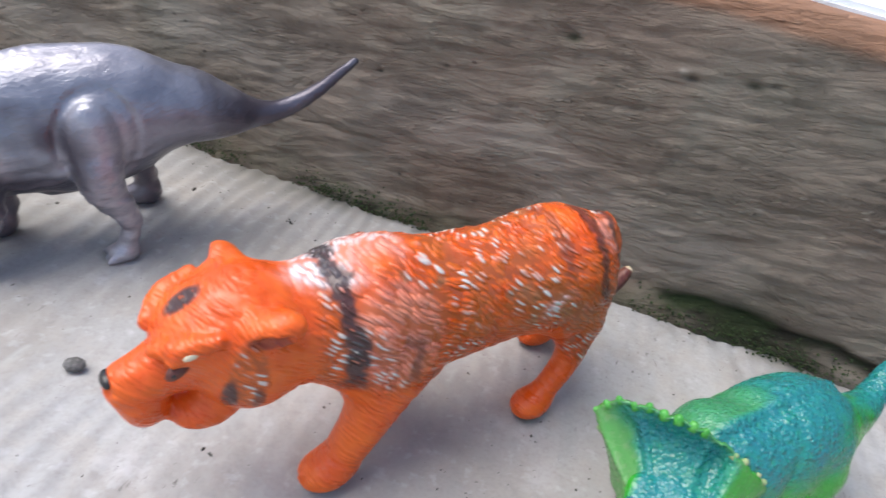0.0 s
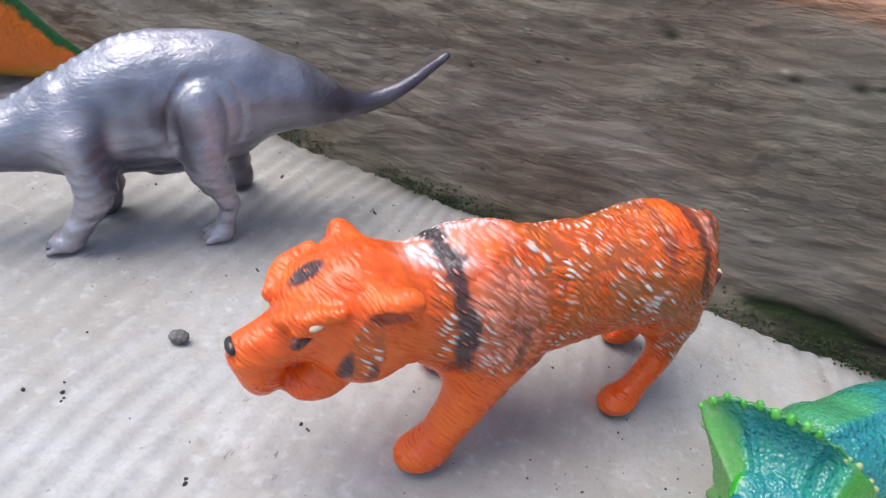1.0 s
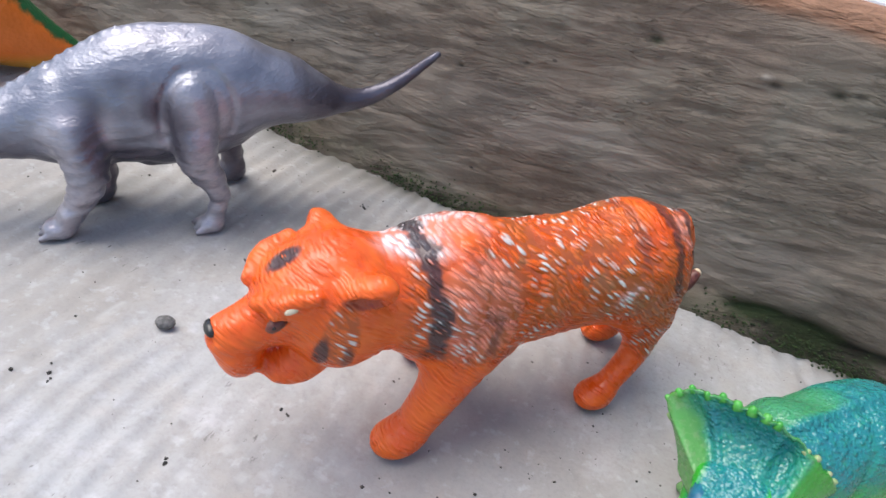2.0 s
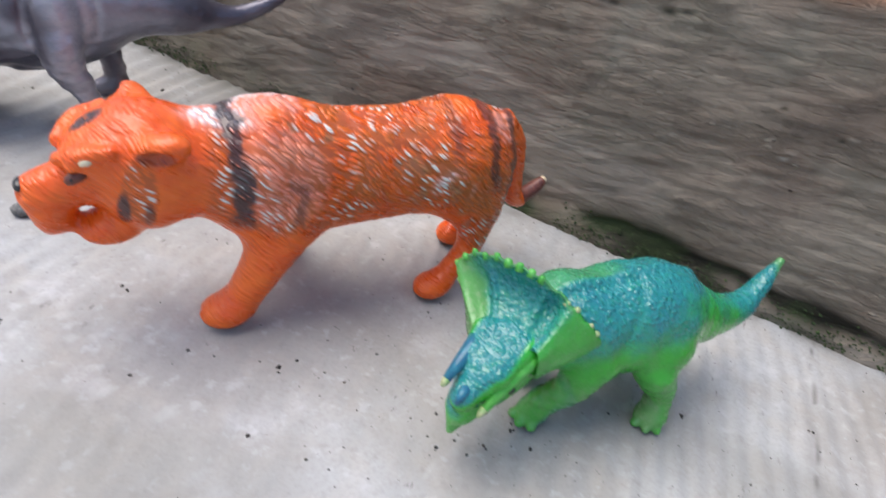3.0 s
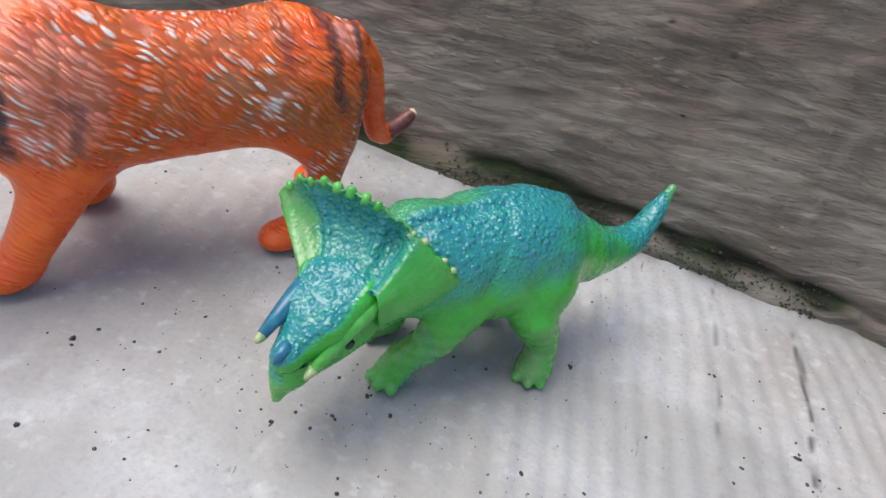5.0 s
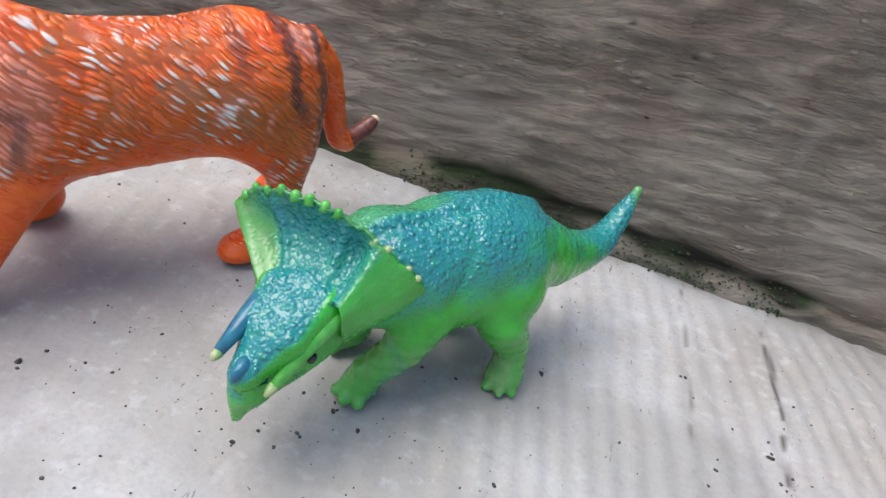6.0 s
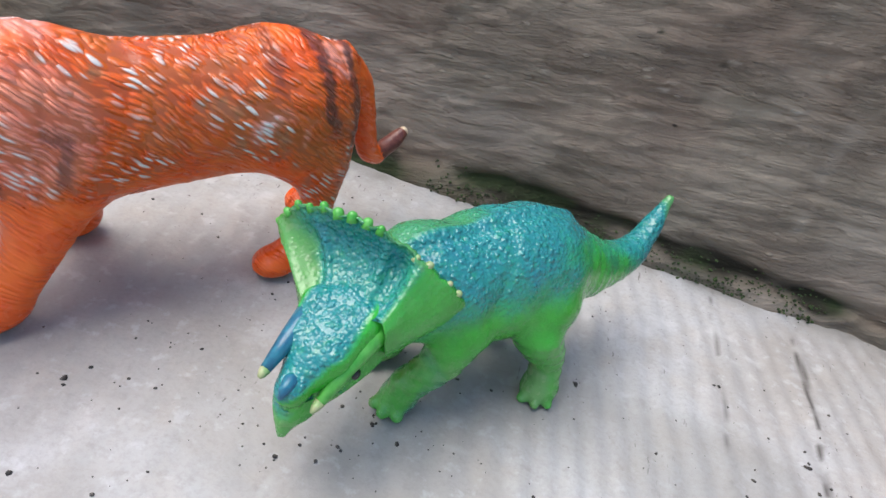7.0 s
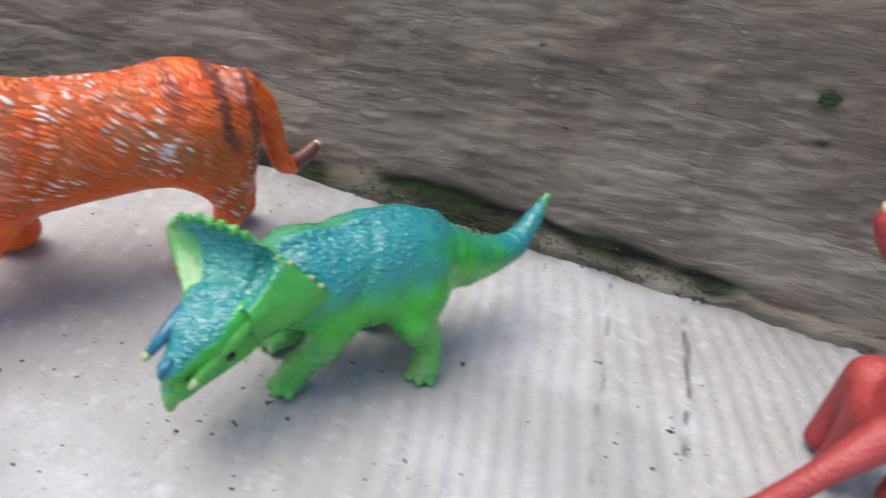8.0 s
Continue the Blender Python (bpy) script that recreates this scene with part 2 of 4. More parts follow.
# ---- shaping ----
def vnoise(x, y, z, scale, seed=0):
    """Smooth lattice noise from 0 to 1 on arrays."""
    table = np.random.RandomState(seed).rand(32, 32, 32)
    p = [np.asarray(a, float) * scale for a in (x, y, z)]
    i = [np.floor(a).astype(int) for a in p]
    f = [a - b for a, b in zip(p, i)]
    f = [a * a * (3 - 2 * a) for a in f]
    out = 0
    for a in (0, 1):
        for b in (0, 1):
            for c in (0, 1):
                w = (f[0] if a else 1 - f[0]) * (f[1] if b else 1 - f[1]) * (f[2] if c else 1 - f[2])
                out = out + w * table[(i[0] + a) % 32, (i[1] + b) % 32, (i[2] + c) % 32]
    return out


def step(v, lo, hi):
    t = np.clip((v - lo) / (hi - lo), 0, 1)
    return t * t * (3 - 2 * t)


def spot(P, c, r):
    """1 at the centre of an ellipsoid, 0 at its rim and beyond."""
    d = sum(((P[k] - c[k]) / r[k]) ** 2 for k in range(3))
    return step(1 - d, 0.0, 0.6)


class Clay:
    """Rounded masses that melt into each other, turned into smooth meshes, one for each named part."""

    def __init__(self, low, high, cell):
        self.low, self.cell = np.array(low), cell
        self.n = np.ceil((np.array(high) - self.low) / cell).astype(int) + 1
        self.d = np.full(self.n, 1.0)
        self.own = np.full(self.n, 1.0)
        self.who = np.zeros(self.n, int)
        self.names = []

    def block(self, lo, hi):
        a = np.maximum(np.floor((lo - self.low) / self.cell).astype(int), 0)
        b = np.minimum(np.ceil((hi - self.low) / self.cell).astype(int) + 1, self.n)
        s = tuple(slice(i, j) for i, j in zip(a, b))
        axes = [self.low[k] + np.arange(a[k], b[k]) * self.cell for k in range(3)]
        return s, np.meshgrid(*axes, indexing="ij", sparse=True)

    def add(self, s, d, part, k):
        if part not in self.names:
            self.names.append(part)
        old = self.d[s]
        h = np.clip(0.5 + 0.5 * (old - d) / k, 0, 1)
        self.d[s] = old * (1 - h) + d * h - k * h * (1 - h)
        near = d < self.own[s]
        self.own[s] = np.where(near, d, self.own[s])
        self.who[s] = np.where(near, self.names.index(part), self.who[s])

    def ball_field(self, c, r, turn, pad):
        c, r = np.array(c), np.array(r)
        s, (x, y, z) = self.block(c - r.max() - pad, c + r.max() + pad)
        m = np.array(Euler([radians(a) for a in turn]).to_matrix()).T
        x, y, z = x - c[0], y - c[1], z - c[2]
        q = [m[i, 0] * x + m[i, 1] * y + m[i, 2] * z for i in range(3)]
        k0 = np.sqrt(sum((q[i] / r[i]) ** 2 for i in range(3))) + 1e-9
        k1 = np.sqrt(sum((q[i] / r[i] ** 2) ** 2 for i in range(3))) + 1e-9
        return s, k0 * (k0 - 1) / k1

    def ball(self, part, c, r, turn=(0, 0, 0), k=0.004):
        self.add(*self.ball_field(c, r, turn, k + 0.002), part, k)

    def carve(self, c, r, turn=(0, 0, 0), k=0.001):
        s, d = self.ball_field(c, r, turn, k + 0.002)
        old = self.d[s]
        h = np.clip(0.5 - 0.5 * (old + d) / k, 0, 1)
        self.d[s] = old * (1 - h) - d * h + k * h * (1 - h)

    def limb(self, part, *joints, k=0.003, flat=1.0):
        """A bent tapering limb through joints of x, y, z, radius."""
        J = [np.array(j, float) for j in joints]
        if len(J) > 2:
            Q = [2 * J[0] - J[1], *J, 2 * J[-1] - J[-2]]
            line = []
            for i in range(1, len(Q) - 2):
                for u in np.arange(0, 1, 0.25):
                    p0, p1, p2, p3 = Q[i - 1:i + 3]
                    line.append(0.5 * (2 * p1 + (p2 - p0) * u + (2 * p0 - 5 * p1 + 4 * p2 - p3) * u ** 2 + (3 * p1 - p0 - 3 * p2 + p3) * u ** 3))
            J = line + [J[-1]]
        P = np.array(J)
        r = P[:, 3].max() + k + 0.002
        s, (x, y, z) = self.block(P[:, :3].min(0) - r, P[:, :3].max(0) + r)
        best = None
        for a, b in zip(P, P[1:]):
            v = b[:3] - a[:3]
            t = np.clip(((x - a[0]) * v[0] + (y - a[1]) * v[1] + (z - a[2]) * v[2]) / (v @ v), 0, 1)
            d = np.sqrt((x - a[0] - t * v[0]) ** 2 + ((y - a[1] - t * v[1]) / flat) ** 2 + (z - a[2] - t * v[2]) ** 2) - (a[3] + (b[3] - a[3]) * t)
            best = d if best is None else np.minimum(best, d)
        self.add(s, best, part, k)

    def meshes(self, paint, relief=None):
        """Vertices where the field changes sign, one a cell, and faces across the edges between them."""
        d, n = self.d, self.n
        if relief:
            g = np.meshgrid(*[self.low[k] + np.arange(n[k]) * self.cell for k in range(3)], indexing="ij", sparse=True)
            d = d + relief(*g)
        neg = d < 0
        total, count = np.zeros((*(n - 1), 3)), np.zeros(n - 1)
        corner = [(a, b, c) for a in (0, 1) for b in (0, 1) for c in (0, 1)]
        part = lambda arr, o: arr[o[0]:n[0] - 1 + o[0], o[1]:n[1] - 1 + o[1], o[2]:n[2] - 1 + o[2]]
        for o in corner:
            for k in range(3):
                if o[k]:
                    continue
                e = tuple(1 if j == k else o[j] for j in range(3))
                A, B = part(d, o), part(d, e)
                cross = part(neg, o) != part(neg, e)
                t = np.where(cross, A / np.where(cross, A - B, 1), 0)
                for j in range(3):
                    total[..., j] += np.where(cross, o[j] + (t if j == k else 0), 0)
                count += cross
        live = count > 0
        index = np.full(n - 1, -1)
        index[live] = np.arange(live.sum())
        cells = np.argwhere(live)
        P = self.low + (cells + total[live] / count[live][:, None]) * self.cell
        grad = np.stack([np.gradient(d, axis=k) for k in range(3)], -1)
        N = sum(grad[cells[:, 0] + o[0], cells[:, 1] + o[1], cells[:, 2] + o[2]] for o in corner)
        N /= np.linalg.norm(N, axis=1)[:, None] + 1e-12
        who = self.who[cells[:, 0], cells[:, 1], cells[:, 2]]
        faces = []
        for k in range(3):
            u, v = [(1, 2), (2, 0), (0, 1)][k]
            a = np.take(neg, range(n[k] - 1), axis=k)
            b = np.take(neg, range(1, n[k]), axis=k)
            e = np.argwhere(a != b)
            e = e[(e[:, u] > 0) & (e[:, v] > 0) & (e[:, u] < n[u] - 1) & (e[:, v] < n[v] - 1)]
            flip = ~neg[e[:, 0], e[:, 1], e[:, 2]]
            ring = []
            for du, dv in ((-1, -1), (0, -1), (0, 0), (-1, 0)):
                q = e.copy()
                q[:, u] += du
                q[:, v] += dv
                ring.append(index[q[:, 0], q[:, 1], q[:, 2]])
            ring = np.stack(ring, 1)
            ring[flip] = ring[flip][:, ::-1]
            faces.append(ring)
        F = np.concatenate(faces)
        owner = who[F[:, 0]]
        C = paint((P[:, 0], P[:, 1], P[:, 2]), N)
        made = {}
        for i, name in enumerate(self.names):
            f = F[owner == i]
            if not len(f):
                continue
            used, inverse = np.unique(f, return_inverse=True)
            me = bpy.data.meshes.new(name)
            me.from_pydata(P[used].tolist(), [], inverse.reshape(f.shape).tolist())
            col = me.color_attributes.new("paint", "FLOAT_COLOR", "POINT")
            rgba = np.ones((len(used), 4), np.float32)
            for j in range(3):
                rgba[:, j] = np.broadcast_to(C[j], (len(P),))[used]
            col.data.foreach_set("color", rgba.ravel())
            me.shade_smooth()
            me.normals_split_custom_set_from_vertices(N[used].tolist())
            made[name] = me
        return made


def thing(name, label, category, where, group="", kind=""):
    ob = new(name)
    ob.empty_display_size = 0.01
    ob.matrix_world = where
    return tagged(ob, label, category, group, kind)


def put(name, mesh, material, parent, label=""):
    ob = new(name, mesh)
    mesh.materials.append(material)
    ob.parent = parent
    return tagged(ob, label)


def part(name, bm, material, parent, label="", smooth=True):
    me = bpy.data.meshes.new(name)
    bm.to_mesh(me)
    bm.free()
    if smooth:
        me.shade_smooth()
    return put(name, me, material, parent, label)


def blob(c, r, turn=(0, 0, 0), rough=0.0, sub=2, seed=0):
    bm = bmesh.new()
    bmesh.ops.create_icosphere(bm, subdivisions=sub, radius=1)
    m = pose(*c, *turn) @ Matrix.Diagonal((*r, 1))
    rng = random.Random(seed)
    for v in bm.verts:
        v.co = m @ (v.co * (1 + rough * rng.uniform(-1, 1)))
    return bm


def horn(points, radii, sides=12):
    """A closed tapering round bar along a bent line."""
    bm = bmesh.new()
    pts = [Vector(p) for p in points]
    rings = []
    for i, (p, r) in enumerate(zip(pts, radii)):
        way = (pts[min(i + 1, len(pts) - 1)] - pts[max(i - 1, 0)]).normalized()
        q = way.to_track_quat("Z", "Y")
        rings.append([bm.verts.new(p + q @ Vector((r * math.cos(6.28319 * j / sides), r * math.sin(6.28319 * j / sides), 0))) for j in range(sides)])
    for a, b in zip(rings, rings[1:]):
        for j in range(sides):
            bm.faces.new((a[j], a[(j + 1) % sides], b[(j + 1) % sides], b[j]))
    bm.faces.new(rings[0][::-1])
    bm.faces.new(rings[-1])
    return bm


def sheet(name, xs, ys, place, paint):
    """A grid mesh; place and paint take arrays of the two grid directions."""
    X, Y = np.meshgrid(xs, ys, indexing="ij")
    P = np.stack([np.broadcast_to(a, X.shape) for a in place(X, Y)], -1).reshape(-1, 3)
    nx, ny = len(xs), len(ys)
    i = np.arange(nx * ny).reshape(nx, ny)
    F = np.stack([i[:-1, :-1], i[1:, :-1], i[1:, 1:], i[:-1, 1:]], -1).reshape(-1, 4)
    me = bpy.data.meshes.new(name)
    me.from_pydata(P.tolist(), [], F.tolist())
    col = me.color_attributes.new("paint", "FLOAT_COLOR", "POINT")
    rgba = np.ones((nx * ny, 4), np.float32)
    for j, c in enumerate(paint(X, Y)):
        rgba[:, j] = np.broadcast_to(c, X.shape).ravel()
    col.data.foreach_set("color", rgba.ravel())
    me.shade_smooth()
    return me


# ---- the concrete ground ----
def edge_fade(x, y):
    """1 near the toys, 0 where the plain ground runs on."""
    return step(0.34 - np.abs(x + 0.04), 0, 0.03) * step(y, -0.23, -0.19) * step(0.04 - y, 0, 0.03)


def ground_height(x, y):
    wob = 0.006 * (vnoise(x, y, 0 * x, 30, 3) - 0.5) + 0.010 * (vnoise(x, y, 0 * x, 11, 4) - 0.5)
    ripple = np.sin((x + 0.10 * y + wob) * 2 * np.pi / 0.0062)
    amount = 0.25 + 0.75 * step(vnoise(x, y, 0 * x, 22, 5), 0.35, 0.7)
    lump = (vnoise(x, y, 0 * x, 60, 6) - 0.5) * 0.0011 + (vnoise(x, y, 0 * x, 180, 7) - 0.5) * 0.0004
    return (0.00026 + 0.00014 * step(-x, -0.02, 0.08)) * ripple * amount + lump - 0.0004


def ground_paint(x, y):
    near = vnoise(x, y, 0 * x, 26, 8)
    stain = 0.40 * step(near, 0.62, 0.85) + 0.75 * step(y, -0.012, -0.001) * step(vnoise(x, y, 0 * x, 120, 9), 0.25, 0.6)
    line = 1 - step(np.abs(x - 0.136 - 0.05 * (y + 0.03) - 0.003 * (vnoise(x, y, 0 * x, 60, 10) - 0.5)), 0.0003, 0.0010)
    line2 = 1 - step(np.abs(x - 0.112 - 0.02 * (y + 0.03) - 0.003 * (vnoise(x, y, 0 * x, 60, 14) - 0.5)), 0.0001, 0.0006)
    pit = np.maximum(0.95 * line, 0.6 * line2) * step(vnoise(x, y, 0 * x, 240, 11), 0.36, 0.56) * step(y, -0.12, -0.07) * step(-y, 0.0, 0.01)
    crust = 0.3 * step(vnoise(x, y, 0 * x, 300, 12), 0.75, 0.92) * step(vnoise(x, y, 0 * x, 30, 13), 0.5, 0.8)
    fade = edge_fade(x, y)
    return np.clip(stain, 0, 1) * fade, pit * fade, crust * fade


far = [0.45, 0.7, 1.2, 3, 10, 40, 200]
gx = np.concatenate([[-v for v in far[::-1]], np.arange(-0.34, 0.26, 0.0011), far])
gy = np.concatenate([[-v for v in far[::-1]], np.arange(-0.20, 0.012, 0.0012), [0.05, 0.12], far])
ground = new("ground", sheet("ground", gx, gy, lambda x, y: (x, y, ground_height(x, y) * edge_fade(x, y)), ground_paint))
ground.data.materials.append(M_FLOOR)
tagged(ground, "pale grey rippled concrete floor with dark specks", "floor", kind="structure")

# ---- the low plastered wall ----
WALL_TOP = 0.1000
DENTS = [(-0.0215, 0.0764, 0.0024), (-0.0775, 0.0496, 0.0012), (-0.0566, 0.0577, 0.0010), (0.029, 0.0775, 0.0024), (0.034, 0.0790, 0.0016),
         (0.0256, 0.0302, 0.0008), (0.0882, 0.0603, 0.0009), (0.0697, 0.0637, 0.0008), (0.013, 0.075, 0.0018), (0.152, 0.058, 0.0018)]
CHIPS = [(0.010, 0.0765, 0.0012), (0.0763, 0.0500, 0.0010), (0.0775, 0.0525, 0.0008), (0.090, 0.062, 0.0010), (0.110, 0.055, 0.0012), (0.045, 0.045, 0.0009)]


def wall_profile(s):
    """Along the wall's section: up the face, over a worn round edge and back along the top."""
    r = 0.006
    up = WALL_TOP - r
    a = np.clip((s - up) / r, 0, math.pi / 2)
    y = np.where(s < up, 0, r * (1 - np.cos(a))) + np.maximum(s - up - r * math.pi / 2, 0)
    z = np.where(s < up, s, up + r * np.sin(a))
    return y, z


def wall_place(x, s):
    y, z = wall_profile(s)
    rough = (vnoise(x, s, 0 * x, 70, 20) - 0.5) * 0.0016 + (vnoise(x * 0.25, s - 0.13 * x, 0 * x, 480, 21) - 0.5) * 0.0010 + (vnoise(x, s, 0 * x, 20, 22) - 0.5) * 0.003
    for cx, cz, r in DENTS:
        rough = rough + 0.0013 * np.exp(-(((x - cx) / r) ** 2 + ((s - cz) / (0.6 * r)) ** 2))
    for cx, cz, r in CHIPS:
        rough = rough - 0.0007 * np.exp(-(((x - cx) / r) ** 2 + ((s - cz) / (0.7 * r)) ** 2))
    foot = 0.004 * step(-s, -0.010, 0.002) * (0.4 + 0.6 * vnoise(x, 0 * x, 0 * x, 60, 23)) * (1 - lap(x))
    foot = foot + lap(x) * (0.0030 + 0.0022 * (vnoise(x, s, 0 * x, 130, 28) - 0.3)) * step(0.0052 + 0.003 * (vnoise(x, 0 * x, 0 * x, 80, 29) - 0.5) - s, 0, 0.0014)
    foot = foot - 0.0016 * gap(x, s)
    face = step(WALL_TOP + 0.01 - s, 0, 0.01)
    return x, y + rough * face - foot, z + (1 - face) * 0.4 * rough


def lap(x):
    """Where a crust of mortar laps up the wall's foot."""
    return step(x, 0.076, 0.098)


def gap(x, s):
    """The dark broken joint above the foot."""
    at = 0.0088 - 0.0030 * step(x, 0.078, 0.098) + 0.0045 * (vnoise(x, 0 * x, 0 * x, 70, 30) - 0.5)
    line = np.exp(-((s - at) / 0.0022) ** 2) * step(vnoise(x, s * 1.5, 0 * x, 75, 36), 0.30, 0.65) * (1 - step(x, 0.143, 0.156))
    hole = np.exp(-(((x - 0.138) / 0.012) ** 2 + ((s - 0.0060) / 0.0030) ** 2)) + np.exp(-(((x - 0.054) / 0.012) ** 2 + ((s - 0.0085) / 0.0042) ** 2)) + 0.7 * np.exp(-(((x - 0.112) / 0.012) ** 2 + ((s - 0.0085) / 0.0040) ** 2))
    return np.clip(step(x, 0.020, 0.045) * line + hole, 0, 1)


def wall_paint(x, s):
    dark = 0 * x
    for cx, cz, r in DENTS:
        dark = dark + 0.85 * np.exp(-(((x - cx) / r) ** 2 + ((s - cz) / (0.55 * r)) ** 2) * 1.3)
    patch = step(vnoise(x, s * 1.5, 0 * x, 55, 24), 0.45, 0.75)
    damp = step(-s, -0.013, -0.002) * (0.20 + 0.80 * patch) * (1 - 0.75 * lap(x))
    smear = 0.35 * step(-s, -0.030, -0.008) * step(vnoise(x * 0.7, s * 1.6, 0 * x, 40, 37), 0.55, 0.8)
    dark = np.clip(dark + 0.8 * damp + smear + 0.95 * gap(x, s), 0, 1)
    pale = 0 * x
    for cx, cz, r in CHIPS:
        pale = pale + np.exp(-(((x - cx) / r) ** 2 + ((s - cz) / (0.5 * r)) ** 2))
    scar = 1 - step(np.abs(x - 0.1275 + 0.10 * (s - 0.030) - 0.005 * (vnoise(x, s, 0 * x, 90, 25) - 0.5)), 0.0006, 0.0024)
    pale = pale + 0.45 * scar * step(s, 0.010, 0.02) * step(0.065 - s, 0, 0.02) * step(vnoise(x, s, 0 * x, 150, 26), 0.3, 0.6)
    pale = pale + 0.30 * step(vnoise(x * 0.8, s * 1.3, 0 * x, 34, 38), 0.55, 0.8) * step(0.060 - s, 0, 0.02)
    pale = np.clip(pale + 0.25 * lap(x) * step(0.0045 - s, 0, 0.002), 0, 1)
    rust = 0.6 * step(s + 0.01 * (vnoise(x, s, 0 * x, 60, 27) - 0.5), WALL_TOP - 0.007, WALL_TOP - 0.002)
    return dark, pale, rust


wx = np.concatenate([[-6, -3, -1.5, -0.8], np.arange(-0.5, 0.30, 0.0014), [0.5, 1, 2, 4]])
ws = np.concatenate([np.arange(-0.003, 0.106, 0.0007), [0.108]])
wall = new("wall_back", sheet("wall_back", wx, ws, wall_place, wall_paint))
wall.data.materials.append(M_WALL)
tagged(wall, "low brown-grey rough plaster wall with mossy foot", "wall", kind="structure")


def slab(name, lo, hi, material, bevel=0.0015):
    bm = bmesh.new()
    bmesh.ops.create_cube(bm, size=1)
    for v in bm.verts:
        v.co = Vector([(a + b) / 2 + c * (b - a) for a, b, c in zip(lo, hi, v.co)])
    bmesh.ops.bevel(bm, geom=bm.edges[:], offset=bevel, segments=2, affect="EDGES")
    me = bpy.data.meshes.new(name)
    bm.to_mesh(me)
    bm.free()
    ob = new(name, me)
    me.materials.append(material)
    return ob


tagged(slab("wall_core", (-6, 0.0075, -0.01), (4, 0.16, WALL_TOP - 0.002), M_WALL), "solid core of the low wall", "wall", kind="structure")
tagged(slab("wall_cap", (-6, 0.0095, WALL_TOP - 0.0015), (4, 0.17, WALL_TOP + 0.0025), M_WHITE), "white limewashed top of the wall", "wall top", kind="structure")


# ---- orange tiger figurine ----
def tiger_masks(P, N):
    x, y, z = P
    w = 0.0022 * (vnoise(x, y, z, 260, 31) - 0.5) + 0.0022 * (vnoise(x * 0.4, y, z, 800, 30) - 0.5)
    band = lambda c, lean, half: 1 - step(np.abs(x + w - c - lean * (z - 0.04)), half * 0.5, half)
    stripe = 0.95 * band(0.0365, 0.10, 0.0026) * step(z, 0.026, 0.034)
    stripe = np.maximum(stripe, 0.8 * band(-0.0265, 0.15, 0.0022) * step(z, 0.033, 0.041))
    stripe = np.maximum(stripe, 0.75 * band(-0.0335, 0.05, 0.0020) * step(z, 0.028, 0.036))
    stripe = np.maximum(stripe, 0.5 * band(-0.0165, 0.2, 0.0016) * step(z, 0.043, 0.049))
    stripe = np.maximum(stripe, 0.6 * band(0.0245, 0.10, 0.0020) * step(z, 0.030, 0.035) * step(0.045 - z, 0, 0.006))
    stripe = np.maximum(stripe, spot(P, (0.0645, 0.0035, 0.0515), (0.0046, 0.0030, 0.006)))
    stripe = np.maximum(stripe, 0.95 * spot(P, (0.0585, 0.0150, 0.0350), (0.0014, 0.006, 0.0058)))
    stripe = np.maximum(stripe, 0.7 * spot(P, (0.0540, 0.0160, 0.0350), (0.0012, 0.006, 0.0040)))
    stripe = np.maximum(stripe, 0.55 * spot(P, (0.0530, 0.0166, 0.0478), (0.0046, 0.0032, 0.0020)))
    flank = step(z, 0.026, 0.034) * step(0.046 - x, 0, 0.010) * step(x, -0.040, -0.030) * step(0.0555 - z, 0, 0.005)
    wear = flank * (0.35 + 0.65 * step(vnoise(x, y, z, 85, 32), 0.3, 0.6))
    wear = np.maximum(wear, spot(P, (-0.013, 0.013, 0.040), (0.010, 0.009, 0.010)))
    wear = np.maximum(wear, 0.6 * spot(P, (0.0555, 0.014, 0.040), (0.004, 0.006, 0.009)))
    wear = np.maximum(wear, 0.75 * spot(P, (-0.029, 0.012, 0.026), (0.008, 0.009, 0.012)))
    stripe = np.maximum(stripe, 0.65 * step(0.0022 - z, 0, 0.0018) * step(vnoise(x, y, z, 220, 34), 0.25, 0.55))
    pink = 0.95 * spot(P, (0.036, 0.000, 0.055), (0.016, 0.014, 0.010)) * step(vnoise(x, y, z, 140, 33), 0.2, 0.6)
    pink = np.maximum(pink, 0.75 * spot(P, (-0.015, 0.014, 0.038), (0.007, 0.008, 0.006)) * step(vnoise(x, y, z, 190, 39), 0.35, 0.6))
    pink = np.maximum(pink, 0.5 * spot(P, (-0.031, 0.009, 0.052), (0.006, 0.008, 0.006)))
    pink = np.maximum(pink, 0.35 * spot(P, (0.028, 0.015, 0.042), (0.012, 0.008, 0.014)))
    return np.clip(stripe, 0, 1), np.clip(wear, 0, 1), np.clip(pink, 0, 1)


